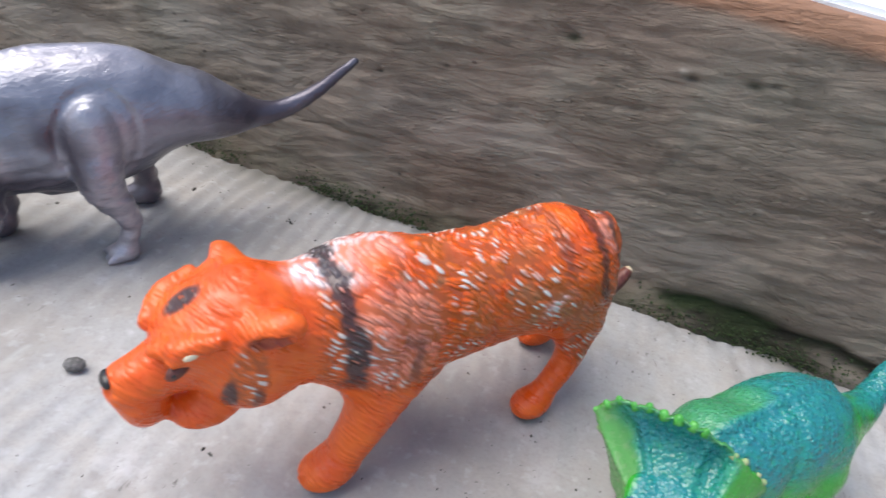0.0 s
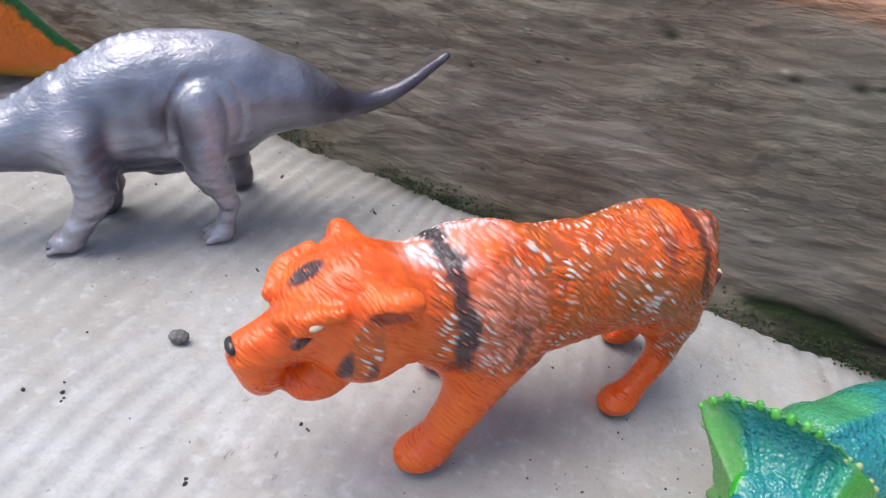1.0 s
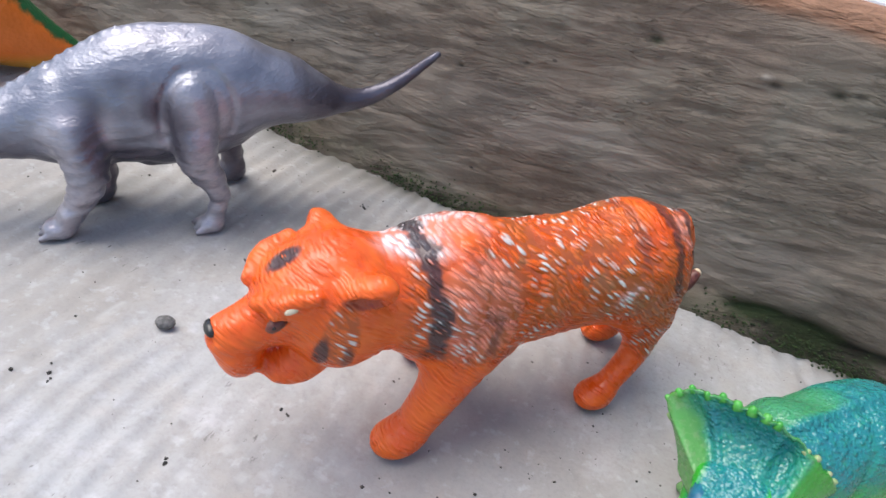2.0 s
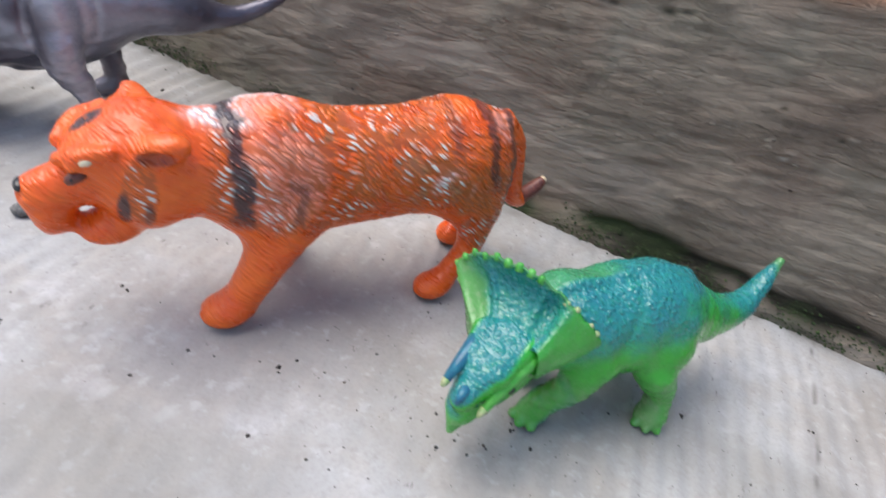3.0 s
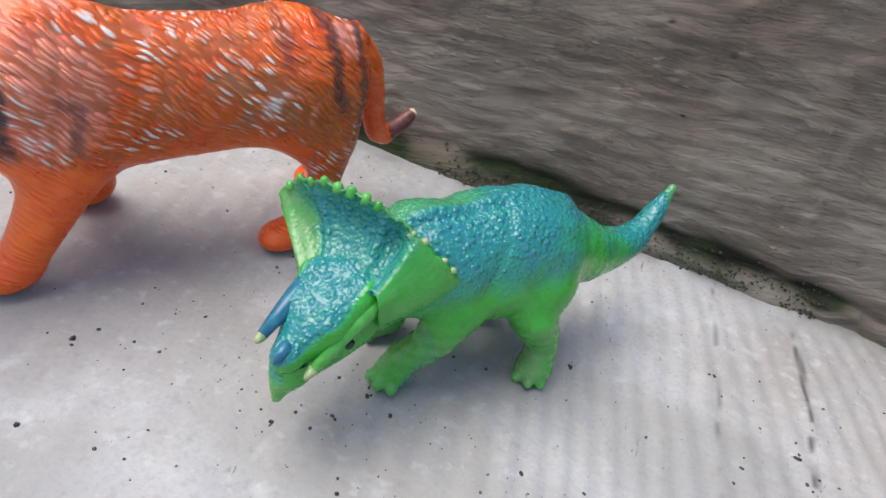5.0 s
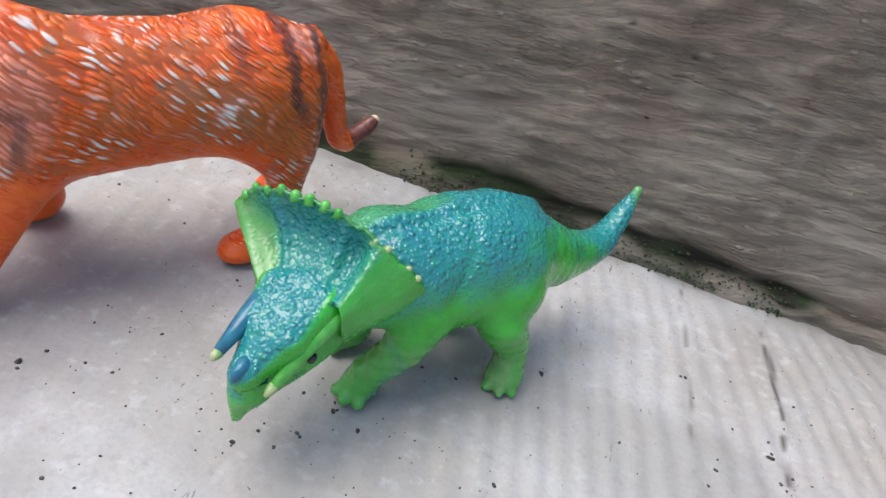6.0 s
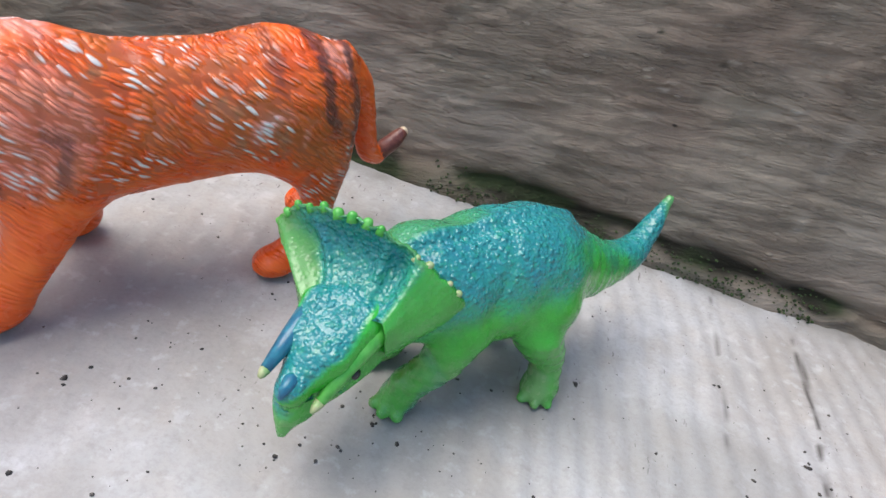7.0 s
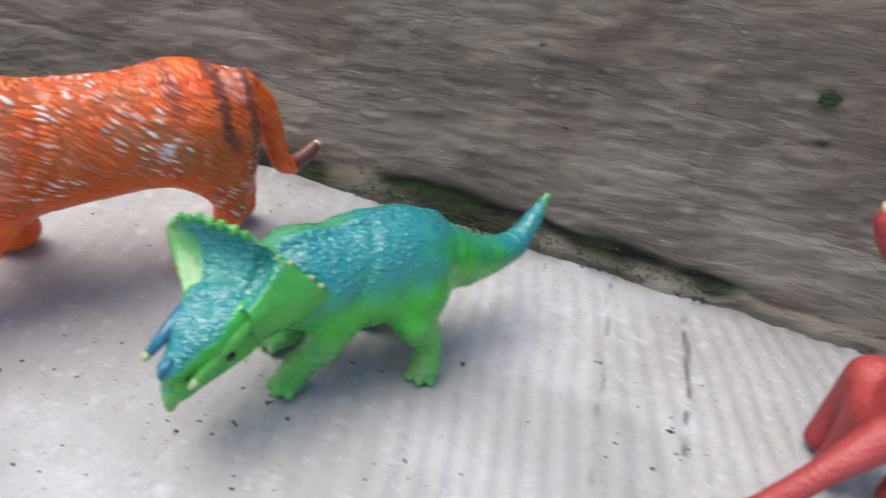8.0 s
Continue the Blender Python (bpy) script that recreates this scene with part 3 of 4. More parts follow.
def tiger_figurine(where):
    t = thing("tiger_figurine", "worn orange plastic toy tiger with black stripes, on concrete", "toy tiger", where)
    c = Clay((-0.068, -0.024, -0.002), (0.084, 0.026, 0.066), 0.00062)
    c.limb("body", (0.022, 0.002, 0.0353, 0.0153), (-0.016, 0.002, 0.0382, 0.0138), flat=0.88)
    c.ball("body", (0.0265, 0.003, 0.0366), (0.0165, 0.0142, 0.0174), k=0.005)
    c.ball("body", (-0.021, 0.002, 0.0394), (0.0176, 0.0136, 0.0145), k=0.006)
    c.limb("body", (0.033, 0.003, 0.0390, 0.0128), (0.050, 0.004, 0.0400, 0.0108), k=0.005)
    c.ball("head", (0.0545, 0.004, 0.0430), (0.0108, 0.0118, 0.0105), k=0.004)
    c.ball("head", (0.0530, 0.004, 0.0355), (0.0092, 0.0118, 0.0088), k=0.004)
    c.ball("head", (0.0625, 0.004, 0.0438), (0.0060, 0.0088, 0.0052), (0, 25, 0), k=0.003)
    c.limb("head", (0.063, 0.004, 0.0375, 0.0062), (0.0727, 0.0043, 0.0344, 0.0040), k=0.003)
    c.ball("head", (0.0708, 0.0043, 0.0302), (0.0043, 0.0052, 0.0062), (0, 14, 0), k=0.0025)
    c.ball("jaw", (0.0600, 0.0058, 0.0264), (0.0068, 0.0052, 0.0038), (0, 10, 0), k=0.003)
    c.carve((0.0682, 0.0050, 0.0234), (0.0036, 0.0110, 0.0020), (0, -20, 0), k=0.0010)
    # one ear stands up, the other lies out sideways with its hollow to the front
    c.ball("ear", (0.0550, -0.0052, 0.0486), (0.0040, 0.0034, 0.0046), (20, 0, 0), k=0.0030)
    c.carve((0.0582, -0.0068, 0.0500), (0.0024, 0.0030, 0.0028), (20, 0, 0), k=0.0008)
    c.ball("ear.001", (0.0514, 0.0146, 0.0492), (0.0052, 0.0036, 0.0030), (0, 14, -14), k=0.0022)
    c.carve((0.0530, 0.0176, 0.0480), (0.0042, 0.0024, 0.0019), (0, 14, -14), k=0.0007)
    # heavy brows and the furrow between them
    c.carve((0.0665, 0.0040, 0.0490), (0.0060, 0.0012, 0.0012), (0, 40, 0), k=0.0012)
    for side in (1, -1):
        c.limb("head", (0.0690, 0.004 + side * 0.0035, 0.0435, 0.0012), (0.0655, 0.004 + side * 0.0074, 0.0462, 0.0017), (0.0605, 0.004 + side * 0.0095, 0.0480, 0.0012), k=0.0018)
    for side in (1, -1):
        c.ball("head", (0.0648, 0.004 + side * 0.0070, 0.0448), (0.0036, 0.0016, 0.0012), (0, 28, side * 22), k=0.0022)
        c.carve((0.0668, 0.004 + side * 0.0078, 0.0418), (0.0028, 0.0016, 0.0014), (0, 20, side * 28), k=0.001)
        c.carve((0.0760, 0.0043 + side * 0.0016, 0.0345), (0.0012, 0.0007, 0.0006), k=0.0005)
    c.limb("leg", (0.0230, 0.0098, 0.031, 0.0085), (0.0290, 0.0120, 0.0170, 0.0054), (0.0335, 0.0125, 0.0075, 0.0043), k=0.004)
    c.ball("leg", (0.0370, 0.0126, 0.0040), (0.0062, 0.0050, 0.0042), (0, 8, 0), k=0.003)
    c.limb("leg.001", (0.025, -0.0060, 0.031, 0.0085), (0.0205, -0.0110, 0.015, 0.0054), (0.0170, -0.0130, 0.007, 0.0045), k=0.005)
    c.ball("leg.001", (0.0190, -0.0138, 0.0042), (0.0066, 0.0052, 0.0044), (0, 8, 0), k=0.003)
    c.ball("leg.002", (-0.0255, 0.0082, 0.0320), (0.0096, 0.0070, 0.0115), (0, 12, 0), k=0.005)
    c.limb("leg.002", (-0.0285, 0.0098, 0.026, 0.0054), (-0.0275, 0.0115, 0.0155, 0.0036), (-0.0222, 0.0124, 0.0065, 0.0031), k=0.004)
    c.ball("leg.002", (-0.0186, 0.0128, 0.0036), (0.0056, 0.0044, 0.0037), (0, 8, 0), k=0.0025)
    c.ball("leg.003", (-0.0260, -0.0050, 0.0315), (0.0098, 0.0070, 0.0120), (0, 12, 0), k=0.005)
    c.limb("leg.003", (-0.0290, -0.0060, 0.025, 0.0060), (-0.0385, -0.0080, 0.014, 0.0040), (-0.0400, -0.0090, 0.0062, 0.0036), k=0.004)
    c.ball("leg.003", (-0.0370, -0.0095, 0.0038), (0.0060, 0.0046, 0.0040), (0, 8, 0), k=0.0025)
    for fx, fy in ((0.0430, 0.0126), (0.0240, -0.0138), (-0.0130, 0.0128), (-0.0320, -0.0095)):
        for dy in (-0.0024, 0.0, 0.0024):
            c.carve((fx + 0.0014, fy + dy + 0.0012, 0.0054), (0.0026, 0.0003, 0.0030), k=0.0006)
    c.limb("tail", (-0.0335, 0.0015, 0.0480, 0.0038), (-0.0400, 0.0005, 0.0415, 0.0034), (-0.0440, -0.0005, 0.0320, 0.0030), (-0.0475, -0.0015, 0.0225, 0.0028), (-0.0510, -0.0025, 0.0202, 0.0025), k=0.0025)
    c.limb("tail_tip", (-0.0510, -0.0025, 0.0202, 0.0024), (-0.0565, -0.0036, 0.0228, 0.0022), (-0.0588, -0.0040, 0.0246, 0.0017), k=0.001)
    # the moulded seam round the shoulders, and combed fur
    def relief(x, y, z):
        seam = np.abs(x - 0.0265 + 0.12 * (z - 0.04))
        u = x * 0.79 + z * 0.61
        v = x * 0.61 - z * 0.79
        fur = vnoise(u * 0.30 + 0 * y, y * 0.5 + 0 * x, v, 900, 35) - 0.5
        upper = step(z, 0.020, 0.028)
        return 0.0004 * (1 - step(seam, 0.0002, 0.0012)) * upper + 0.00055 * fur * upper * (1 - 0.45 * step(x, 0.046, 0.054))
    for name, me in c.meshes(tiger_masks, relief).items():
        put(name.split(".")[0], me, M_BROWN if name == "tail_tip" else M_TIGER, t, "dark brown tail tuft" if name == "tail_tip" else "")
    for side in (1, -1):
        e = part("eye", blob((0.0660, 0.004 + side * (0.0074 if side > 0 else 0.0062), 0.0419), (0.0026, 0.0013, 0.0014), (0, 18, side * 28)), M_BROWN, t, "dark brown eye with cream iris")
        part("iris", blob((0.0666, 0.004 + side * (0.0082 if side > 0 else 0.0068), 0.0417), (0.0010, 0.0006, 0.0007)), M_CREAM, e)
        part("pupil", blob((0.0670, 0.004 + side * (0.0087 if side > 0 else 0.0073), 0.0418), (0.0005, 0.0003, 0.0005)), M_BLACK, e)
        if side > 0:
            part("brow_mark", blob((0.0638, 0.004 + side * 0.0088, 0.0464), (0.0021, 0.0010, 0.0010), (0, 30, side * 20), 0.12), M_CREAM, t, "chipped cream brow mark")
    part("nose", blob((0.0758, 0.0043, 0.0360), (0.0012, 0.0023, 0.0012), (0, 30, 0)), M_BLACK, t, "black painted nose")
    part("tail_end", blob((-0.0594, -0.0041, 0.0252), (0.0014, 0.0013, 0.0013), (0, 0, 0), 0.08), M_CREAM, t, "bare cream tip of the tail")
    return t


tiger_figurine(pose(-0.020, -0.073, 0, 0, 0, 230))


# ---- green horned dinosaur figurine ----
HEAD = Matrix.Translation((0.0328, 0.0030, 0)) @ Matrix.Rotation(radians(38), 4, "Z")


def hp(x, y, z):
    return tuple(HEAD @ Vector((x, y, z)))


def green_masks(P, N):
    x, y, z = P
    n = vnoise(x, y, z, 160, 41)
    fine = vnoise(x, y, z, 420, 42)
    c, s = math.cos(radians(38)), math.sin(radians(38))
    hx, hy = (x - 0.0328) * c + (y - 0.0030) * s, -(x - 0.0328) * s + (y - 0.0030) * c
    in_head = step(hx, -0.004, -0.001)
    level = 0.0312 - 0.16 * np.clip(x, -0.014, 0.020) - 0.50 * np.clip(-0.018 - x, 0, 0.03)
    blue = step(z + 0.010 * (n - 0.5) + 0.003 * (fine - 0.5), level - 0.007, level + 0.006) * (1 - in_head)
    blue = blue * (1 - 0.5 * spot(P, (-0.017, 0.010, 0.033), (0.008, 0.011, 0.008)))
    face = in_head * step(N[:, 2] + 0.35 * N[:, 0] + 0.4 * (n - 0.5), 0.25, 0.6) * step(z, 0.0155, 0.019) * step(0.0062 - np.abs(hy + 0.002), 0, 0.0015)
    blue = np.maximum(blue, face)
    foot = spot(P, (0.0200, 0.0062, 0.009), (0.008, 0.007, 0.010)) * step(n, 0.35, 0.6)
    blue = np.maximum(blue, 0.55 * foot)
    blue = np.maximum(blue, 0.8 * step(-x, 0.030, 0.042) * step(z + 0.2 * x, 0.010, 0.018))
    # the far side of the back is a paler green, and so are belly, feet and tail end
    pale = step(0.0205 - z, 0, 0.008) * (0.35 + 0.65 * step(n, 0.35, 0.65))
    pale = np.maximum(pale, 0.7 * step(-N[:, 2], 0.2, 0.8))
    far_side = step(-0.0015 - y - 0.10 * (0.012 - x), -0.0008, 0.0012) * step(x, 0.002, 0.012) * (1 - in_head)
    blue = blue * (1 - 0.6 * far_side)
    pale = np.maximum(pale, 0.5 * far_side)
    pale = np.maximum(pale, 0.5 * in_head * step(0.022 - z, 0, 0.006) * step(0.0165 - hx, 0, 0.004))
    pale = np.maximum(pale, 0.9 * step(-x, 0.0485, 0.0505))
    blue = blue * (1 - 0.9 * step(-x, 0.0485, 0.0505))
    dark = np.clip(0.8 * spot(P, hp(-0.0030, 0.0068, 0.0215), (0.0030, 0.0030, 0.0018)), 0, 1)
    return np.clip(blue, 0, 1), np.clip(pale, 0, 1), dark


# stations along the neck shield, from one cheek over the top to the other:
# rim (x, y, z) and root (x, y, z) in the head's axes
SHIELD = [
    (-1.00, (0.0030, -0.0100, 0.0230), (0.0080, -0.0062, 0.0235)),
    (-0.86, (0.0010, -0.0135, 0.0290), (0.0080, -0.0064, 0.0262)),
    (-0.66, (-0.0010, -0.0192, 0.0352), (0.0078, -0.0062, 0.0282)),
    (-0.50, (-0.0002, -0.0165, 0.0395), (0.0076, -0.0052, 0.0292)),
    (-0.32, (0.0010, -0.0114, 0.0422), (0.0072, -0.0038, 0.0300)),
    (0.00, (0.0010, -0.0022, 0.0432), (0.0070, -0.0002, 0.0308)),
    (0.40, (-0.0022, 0.0073, 0.0390), (0.0060, 0.0058, 0.0316)),
    (0.60, (-0.0045, 0.0112, 0.0356), (0.0066, 0.0070, 0.0298)),
    (0.78, (-0.0070, 0.0147, 0.0320), (0.0062, 0.0072, 0.0270)),
    (0.88, (-0.0078, 0.0150, 0.0285), (0.0052, 0.0074, 0.0250)),
    (1.00, (-0.0060, 0.0108, 0.0238), (0.0035, 0.0072, 0.0225)),
]


def shield_at(u, which):
    us = [row[0] for row in SHIELD]
    return Vector([float(np.interp(u, us, [row[which][k] for row in SHIELD])) for k in range(3)])


def frill_sheet():
    """The dished neck shield: creased panels between ribs, scalloped at the rim, its side flaps bent back."""
    bm = bmesh.new()
    tint = bm.verts.layers.float_color.new("paint")
    nu, nv = 110, 26
    smooth = (-0.05, -0.025, 0, 0.025, 0.05)
    layers = []
    for back in (0, 1):
        grid = []
        for i in range(nu + 1):
            u = -1 + 2 * i / nu
            near = [max(-1, min(1, u + d)) for d in smooth]
            rim = sum((shield_at(a, 1) for a in near), Vector()) / 5
            root = sum((shield_at(a, 2) for a in near), Vector()) / 5
            bay = float(step(np.array(u), -0.72, -0.50) * step(np.array(0.42 - u), 0.0, 0.16))
            ring = []
            for j in range(nv + 1):
                v = j / nv
                p = root.lerp(rim, v)
                # two ribs part the bay into three panels
                rib = 0.0013 * (math.exp(-((u + 0.40) / 0.05) ** 2) + math.exp(-((u - 0.12) / 0.05) ** 2)) * math.sin(math.pi * min(1, v * 1.05)) ** 0.7
                dish = 0.0050 * bay * math.sin(math.pi * v ** 0.8) + 0.0010 * bay * v
                line = 0.00016 * math.sin(u * 95) * v * (0.4 + bay)
                scallop = 0.0005 * abs(math.sin(u * 5.5 * math.pi)) * float(step(np.array(v), 0.8, 1.0))
                thick = (0.0030 - 0.0017 * v) * back
                hide = 0.00005 * noise.noise(p * 700)
                way = (rim - root).normalized()
                p += Vector((rib - dish - thick + line + hide, 0, -0.35 * thick)) + way * scallop
                vert = bm.verts.new(hp(*p))
                n = 0.5 + 0.5 * noise.noise(p * 260)
                inside = float(step(np.array(u + 0.10 * (n - 0.5)), -0.58, -0.46) * step(np.array(0.46 - u - 0.08 * (n - 0.5)), 0.0, 0.12))
                edge = float(step(np.array(v + 0.06 * (n - 0.5)), 0.88, 0.99))
                blue = (1 - back) * inside * (0.78 + 0.22 * n) * (1 - 0.75 * edge)
                blue = max(blue, (1 - back) * 0.55 * edge * n * inside)
                near_panel = float(step(np.array(u), 0.20, 0.34)) * inside * (1 - edge)
                pale = (1 - blue) * (0.60 + 0.40 * n) if u < 0.42 else 0.08 + 0.22 * n
                vert[tint] = (blue * (1 - 0.25 * near_panel * v), pale * (0.6 if back else 1.0), 0, 1)
                ring.append(vert)
            grid.append(ring)
        layers.append(grid)
    for k, g in enumerate(layers):
        for i in range(nu):
            for j in range(nv):
                q = [g[i][j], g[i + 1][j], g[i + 1][j + 1], g[i][j + 1]]
                bm.faces.new(q if k else q[::-1])
    f, b = layers
    for i in range(nu):
        bm.faces.new((f[i][nv], f[i + 1][nv], b[i + 1][nv], b[i][nv]))
        bm.faces.new((f[i + 1][0], f[i][0], b[i][0], b[i + 1][0]))
    for i in (0, nu):
        for j in range(nv):
            q = [f[i][j], f[i][j + 1], b[i][j + 1], b[i][j]]
            bm.faces.new(q if i else q[::-1])
    rim = [(f[i][nv].co + b[i][nv].co) / 2 for i in range(nu + 1)]
    bmesh.ops.recalc_face_normals(bm, faces=bm.faces[:])
    return bm, rim


def horned_dinosaur(where):
    t = thing("horned_dinosaur_figurine", "glossy green and blue plastic horned dinosaur toy with neck frill", "toy dinosaur", where)
    c = Clay((-0.060, -0.026, -0.002), (0.062, 0.026, 0.048), 0.00058)
    c.ball("body", (0.0020, -0.0015, 0.0278), (0.0170, 0.0122, 0.0128))
    c.ball("body", (0.014, -0.001, 0.0270), (0.0130, 0.0118, 0.0106), k=0.003)
    c.ball("body", (-0.005, -0.002, 0.0284), (0.0110, 0.0112, 0.0112), k=0.003)
    c.ball("body", (0.0185, -0.0030, 0.0325), (0.0062, 0.0050, 0.0050), k=0.003)
    c.ball("body", (0.0050, 0.0005, 0.0240), (0.0140, 0.0098, 0.0086), k=0.003)
    c.limb("body", (0.020, -0.001, 0.0285, 0.0100), (0.0310, 0.0015, 0.0265, 0.0080), k=0.004)
    # wedge-shaped head: broad flat brow, steep cheeks, lumpy nose, deep beak
    c.limb("head", (*hp(0.0040, -0.001, 0.0262), 0.0056), (*hp(0.0110, -0.0015, 0.0240), 0.0050), (*hp(0.0160, -0.002, 0.0212), 0.0026), k=0.003)
    for side in (1, -1):
        c.limb("head", (*hp(0.0050, -0.0015 + side * 0.0044, 0.0285), 0.0032), (*hp(0.0110, -0.0018 + side * 0.0036, 0.0262), 0.0022), k=0.0025)
        c.limb("head", (*hp(0.0000, -0.001 + side * 0.0045, 0.0230), 0.0038), (*hp(0.0085, -0.0015 + side * 0.0030, 0.0195), 0.0030), (*hp(0.0150, -0.002 + side * 0.0010, 0.0165), 0.0024), k=0.0025)
    c.ball("nose", hp(0.0172, -0.002, 0.0220), (0.0030, 0.0026, 0.0026), (0, 30, 38), k=0.0010)
    c.limb("beak", (*hp(0.0140, -0.002, 0.0180), 0.0028), (*hp(0.0172, -0.002, 0.0158), 0.0019), (*hp(0.0180, -0.002, 0.0122), 0.0010), k=0.002)
    c.carve(hp(0.0125, 0.0030, 0.0172), (0.0050, 0.0010, 0.0006), (0, 35, 38 - 18), k=0.0006)
    c.carve(hp(0.0160, -0.0002, 0.0205), (0.0012, 0.0010, 0.0008), k=0.0006)
    c.limb("leg", (0.0130, 0.0070, 0.0215, 0.0052), (0.0165, 0.0070, 0.0135, 0.0037), (0.0205, 0.0045, 0.0065, 0.0034), k=0.002)
    c.ball("leg", (0.0212, 0.0038, 0.0032), (0.0038, 0.0038, 0.0030), (0, 0, -20), k=0.002)
    c.limb("leg.001", (0.013, -0.0085, 0.0220, 0.0066), (0.0150, -0.0105, 0.0125, 0.0046), (0.0165, -0.0105, 0.0060, 0.0040), k=0.003)
    c.ball("leg.001", (0.0185, -0.0105, 0.0029), (0.0048, 0.0044, 0.0031), (0, 0, 10), k=0.0025)
    c.ball("leg.002", (-0.0058, 0.0070, 0.0220), (0.0074, 0.0050, 0.0088), (0, -8, 0), k=0.002)
    c.limb("leg.002", (-0.0055, 0.0086, 0.0170, 0.0048), (-0.0098, 0.0092, 0.0110, 0.0037), (-0.0102, 0.0098, 0.0055, 0.0036), k=0.002)
    c.ball("leg.002", (-0.0098, 0.0102, 0.0028), (0.0042, 0.0038, 0.0028), k=0.002)
    c.ball("leg.003", (-0.0080, -0.0085, 0.0220), (0.0082, 0.0058, 0.0100), (0, -8, 0), k=0.004)
    c.limb("leg.003", (-0.0070, -0.0100, 0.0150, 0.0052), (-0.0080, -0.0115, 0.0070, 0.0042), k=0.003)
    c.ball("leg.003", (-0.0060, -0.0120, 0.0028), (0.0054, 0.0045, 0.0031), k=0.003)
    for leg, fx, fy, a in (("leg", 0.0214, 0.0038, 28), ("leg.001", 0.0190, -0.0105, 8), ("leg.002", -0.0098, 0.0102, 50), ("leg.003", -0.0055, -0.0122, 0)):
        for k in (-1, 0, 1):
            b = radians(a) + k * 0.75
            dx, dy = math.cos(b), math.sin(b)
            c.limb(leg, (fx + 0.0020 * dx, fy + 0.0020 * dy, 0.0026, 0.0017), (fx + 0.0040 * dx, fy + 0.0040 * dy, 0.0013, 0.0012), k=0.0007)
    c.limb("tail", (-0.0110, -0.0018, 0.0275, 0.0098), (-0.0255, -0.0030, 0.0236, 0.0064), (-0.0390, -0.0050, 0.0228, 0.0041), (-0.0465, -0.0075, 0.0275, 0.0028), (-0.0513, -0.0092, 0.0348, 0.0014), k=0.004)
    # creased spine, folds behind the shoulder and over the knees, pebbled hide
    def relief(x, y, z):
        hide = vnoise(x, y, z, 900, 46) - 0.5
        spine = y + 0.0015 + 0.10 * (0.012 - x)
        ridge = np.exp(-(spine / 0.0011) ** 2) * step(z, 0.034, 0.038) * step(0.03 - x, 0, 0.004)
        gully = np.exp(-((spine - 0.0022) / 0.0009) ** 2) * step(z, 0.034, 0.038) * step(x, -0.008, 0.004) * step(0.03 - x, 0, 0.004)
        fold = np.exp(-((x - 0.008 + 0.5 * (z - 0.034)) / 0.0010) ** 2) * step(z, 0.024, 0.032)
        knee = np.sin((z + 0.25 * x) * 2 * np.pi / 0.0030) * step(0.020 - z, 0, 0.004) * step(z, 0.005, 0.008) * step(0.030 - x, 0, 0.006)
        return 0.00010 * hide - 0.0005 * ridge + 0.0006 * gully + 0.0004 * fold + 0.00016 * knee + 0.0008 * (vnoise(x, y, z, 210, 47) - 0.5)
    for name, me in c.meshes(green_masks, relief).items():
        put(name.split(".")[0], me, M_GREEN, t)
    bm, rim = frill_sheet()
    f = part("frill", bm, M_GREEN, t, "dished blue-green neck frill with pale rim")
    rng = random.Random(4)
    for i in range(14, 106, 5):
        out = (rim[i] - Vector(hp(0.004, -0.001, 0.0280))).normalized()
        k = rng.uniform(0.55, 0.95) if i > 66 else rng.uniform(0.75, 1.2)
        if i > 60 and rng.random() < 0.3:
            continue
        part("frill_knob", horn([rim[i] - out * 0.0010, rim[i] + out * 0.0002 * k, rim[i] + out * 0.0006 * k, rim[i] + out * 0.0008 * k], [0.0009 * k, 0.0008 * k, 0.0006 * k, 0.0002], 7), M_TIP if i > 70 or i % 12 == 2 else M_LEAF, f)
    for side, root, tip in ((1, (0.0020, 0.0056, 0.0296), (0.0180, 0.0022, 0.0196)), (-1, (0.0070, -0.0060, 0.0280), (0.0200, -0.0062, 0.0238))):
        a, b = Vector(hp(*root)), Vector(hp(*tip))
        mid = a.lerp(b, 0.5) + Vector((0, 0, 0.0004))
        q = b - (b - mid) * 0.22
        h = part("horn", horn([a, a.lerp(mid, 0.5), mid, q], [0.0022, 0.0019, 0.0015, 0.0009]), M_HORN if side < 0 else M_LEAF, t, "blue brow horn with pale tip" if side < 0 else "bright green brow horn with pale tip")
        part("tip", horn([q, q.lerp(b, 0.6), b], [0.00095, 0.0007, 0.0003]), M_TIP, h)
    part("nose_horn", horn([hp(0.0160, -0.002, 0.0232), hp(0.0182, -0.002, 0.0238), hp(0.0198, -0.002, 0.0234), hp(0.0207, -0.002, 0.0224)], [0.0014, 0.0013, 0.0009, 0.0003]), M_HORN, t, "short blue nose horn")
    for side in (1, -1):
        part("eye", blob(hp(0.0092, -0.0015 + side * 0.0062, 0.0222), (0.0011, 0.0007, 0.0009), (0, 0, 38)), M_BLACK, t, "small black eye")
    return t


horned_dinosaur(pose(0.053, -0.075, 0, 0, 0, 224))


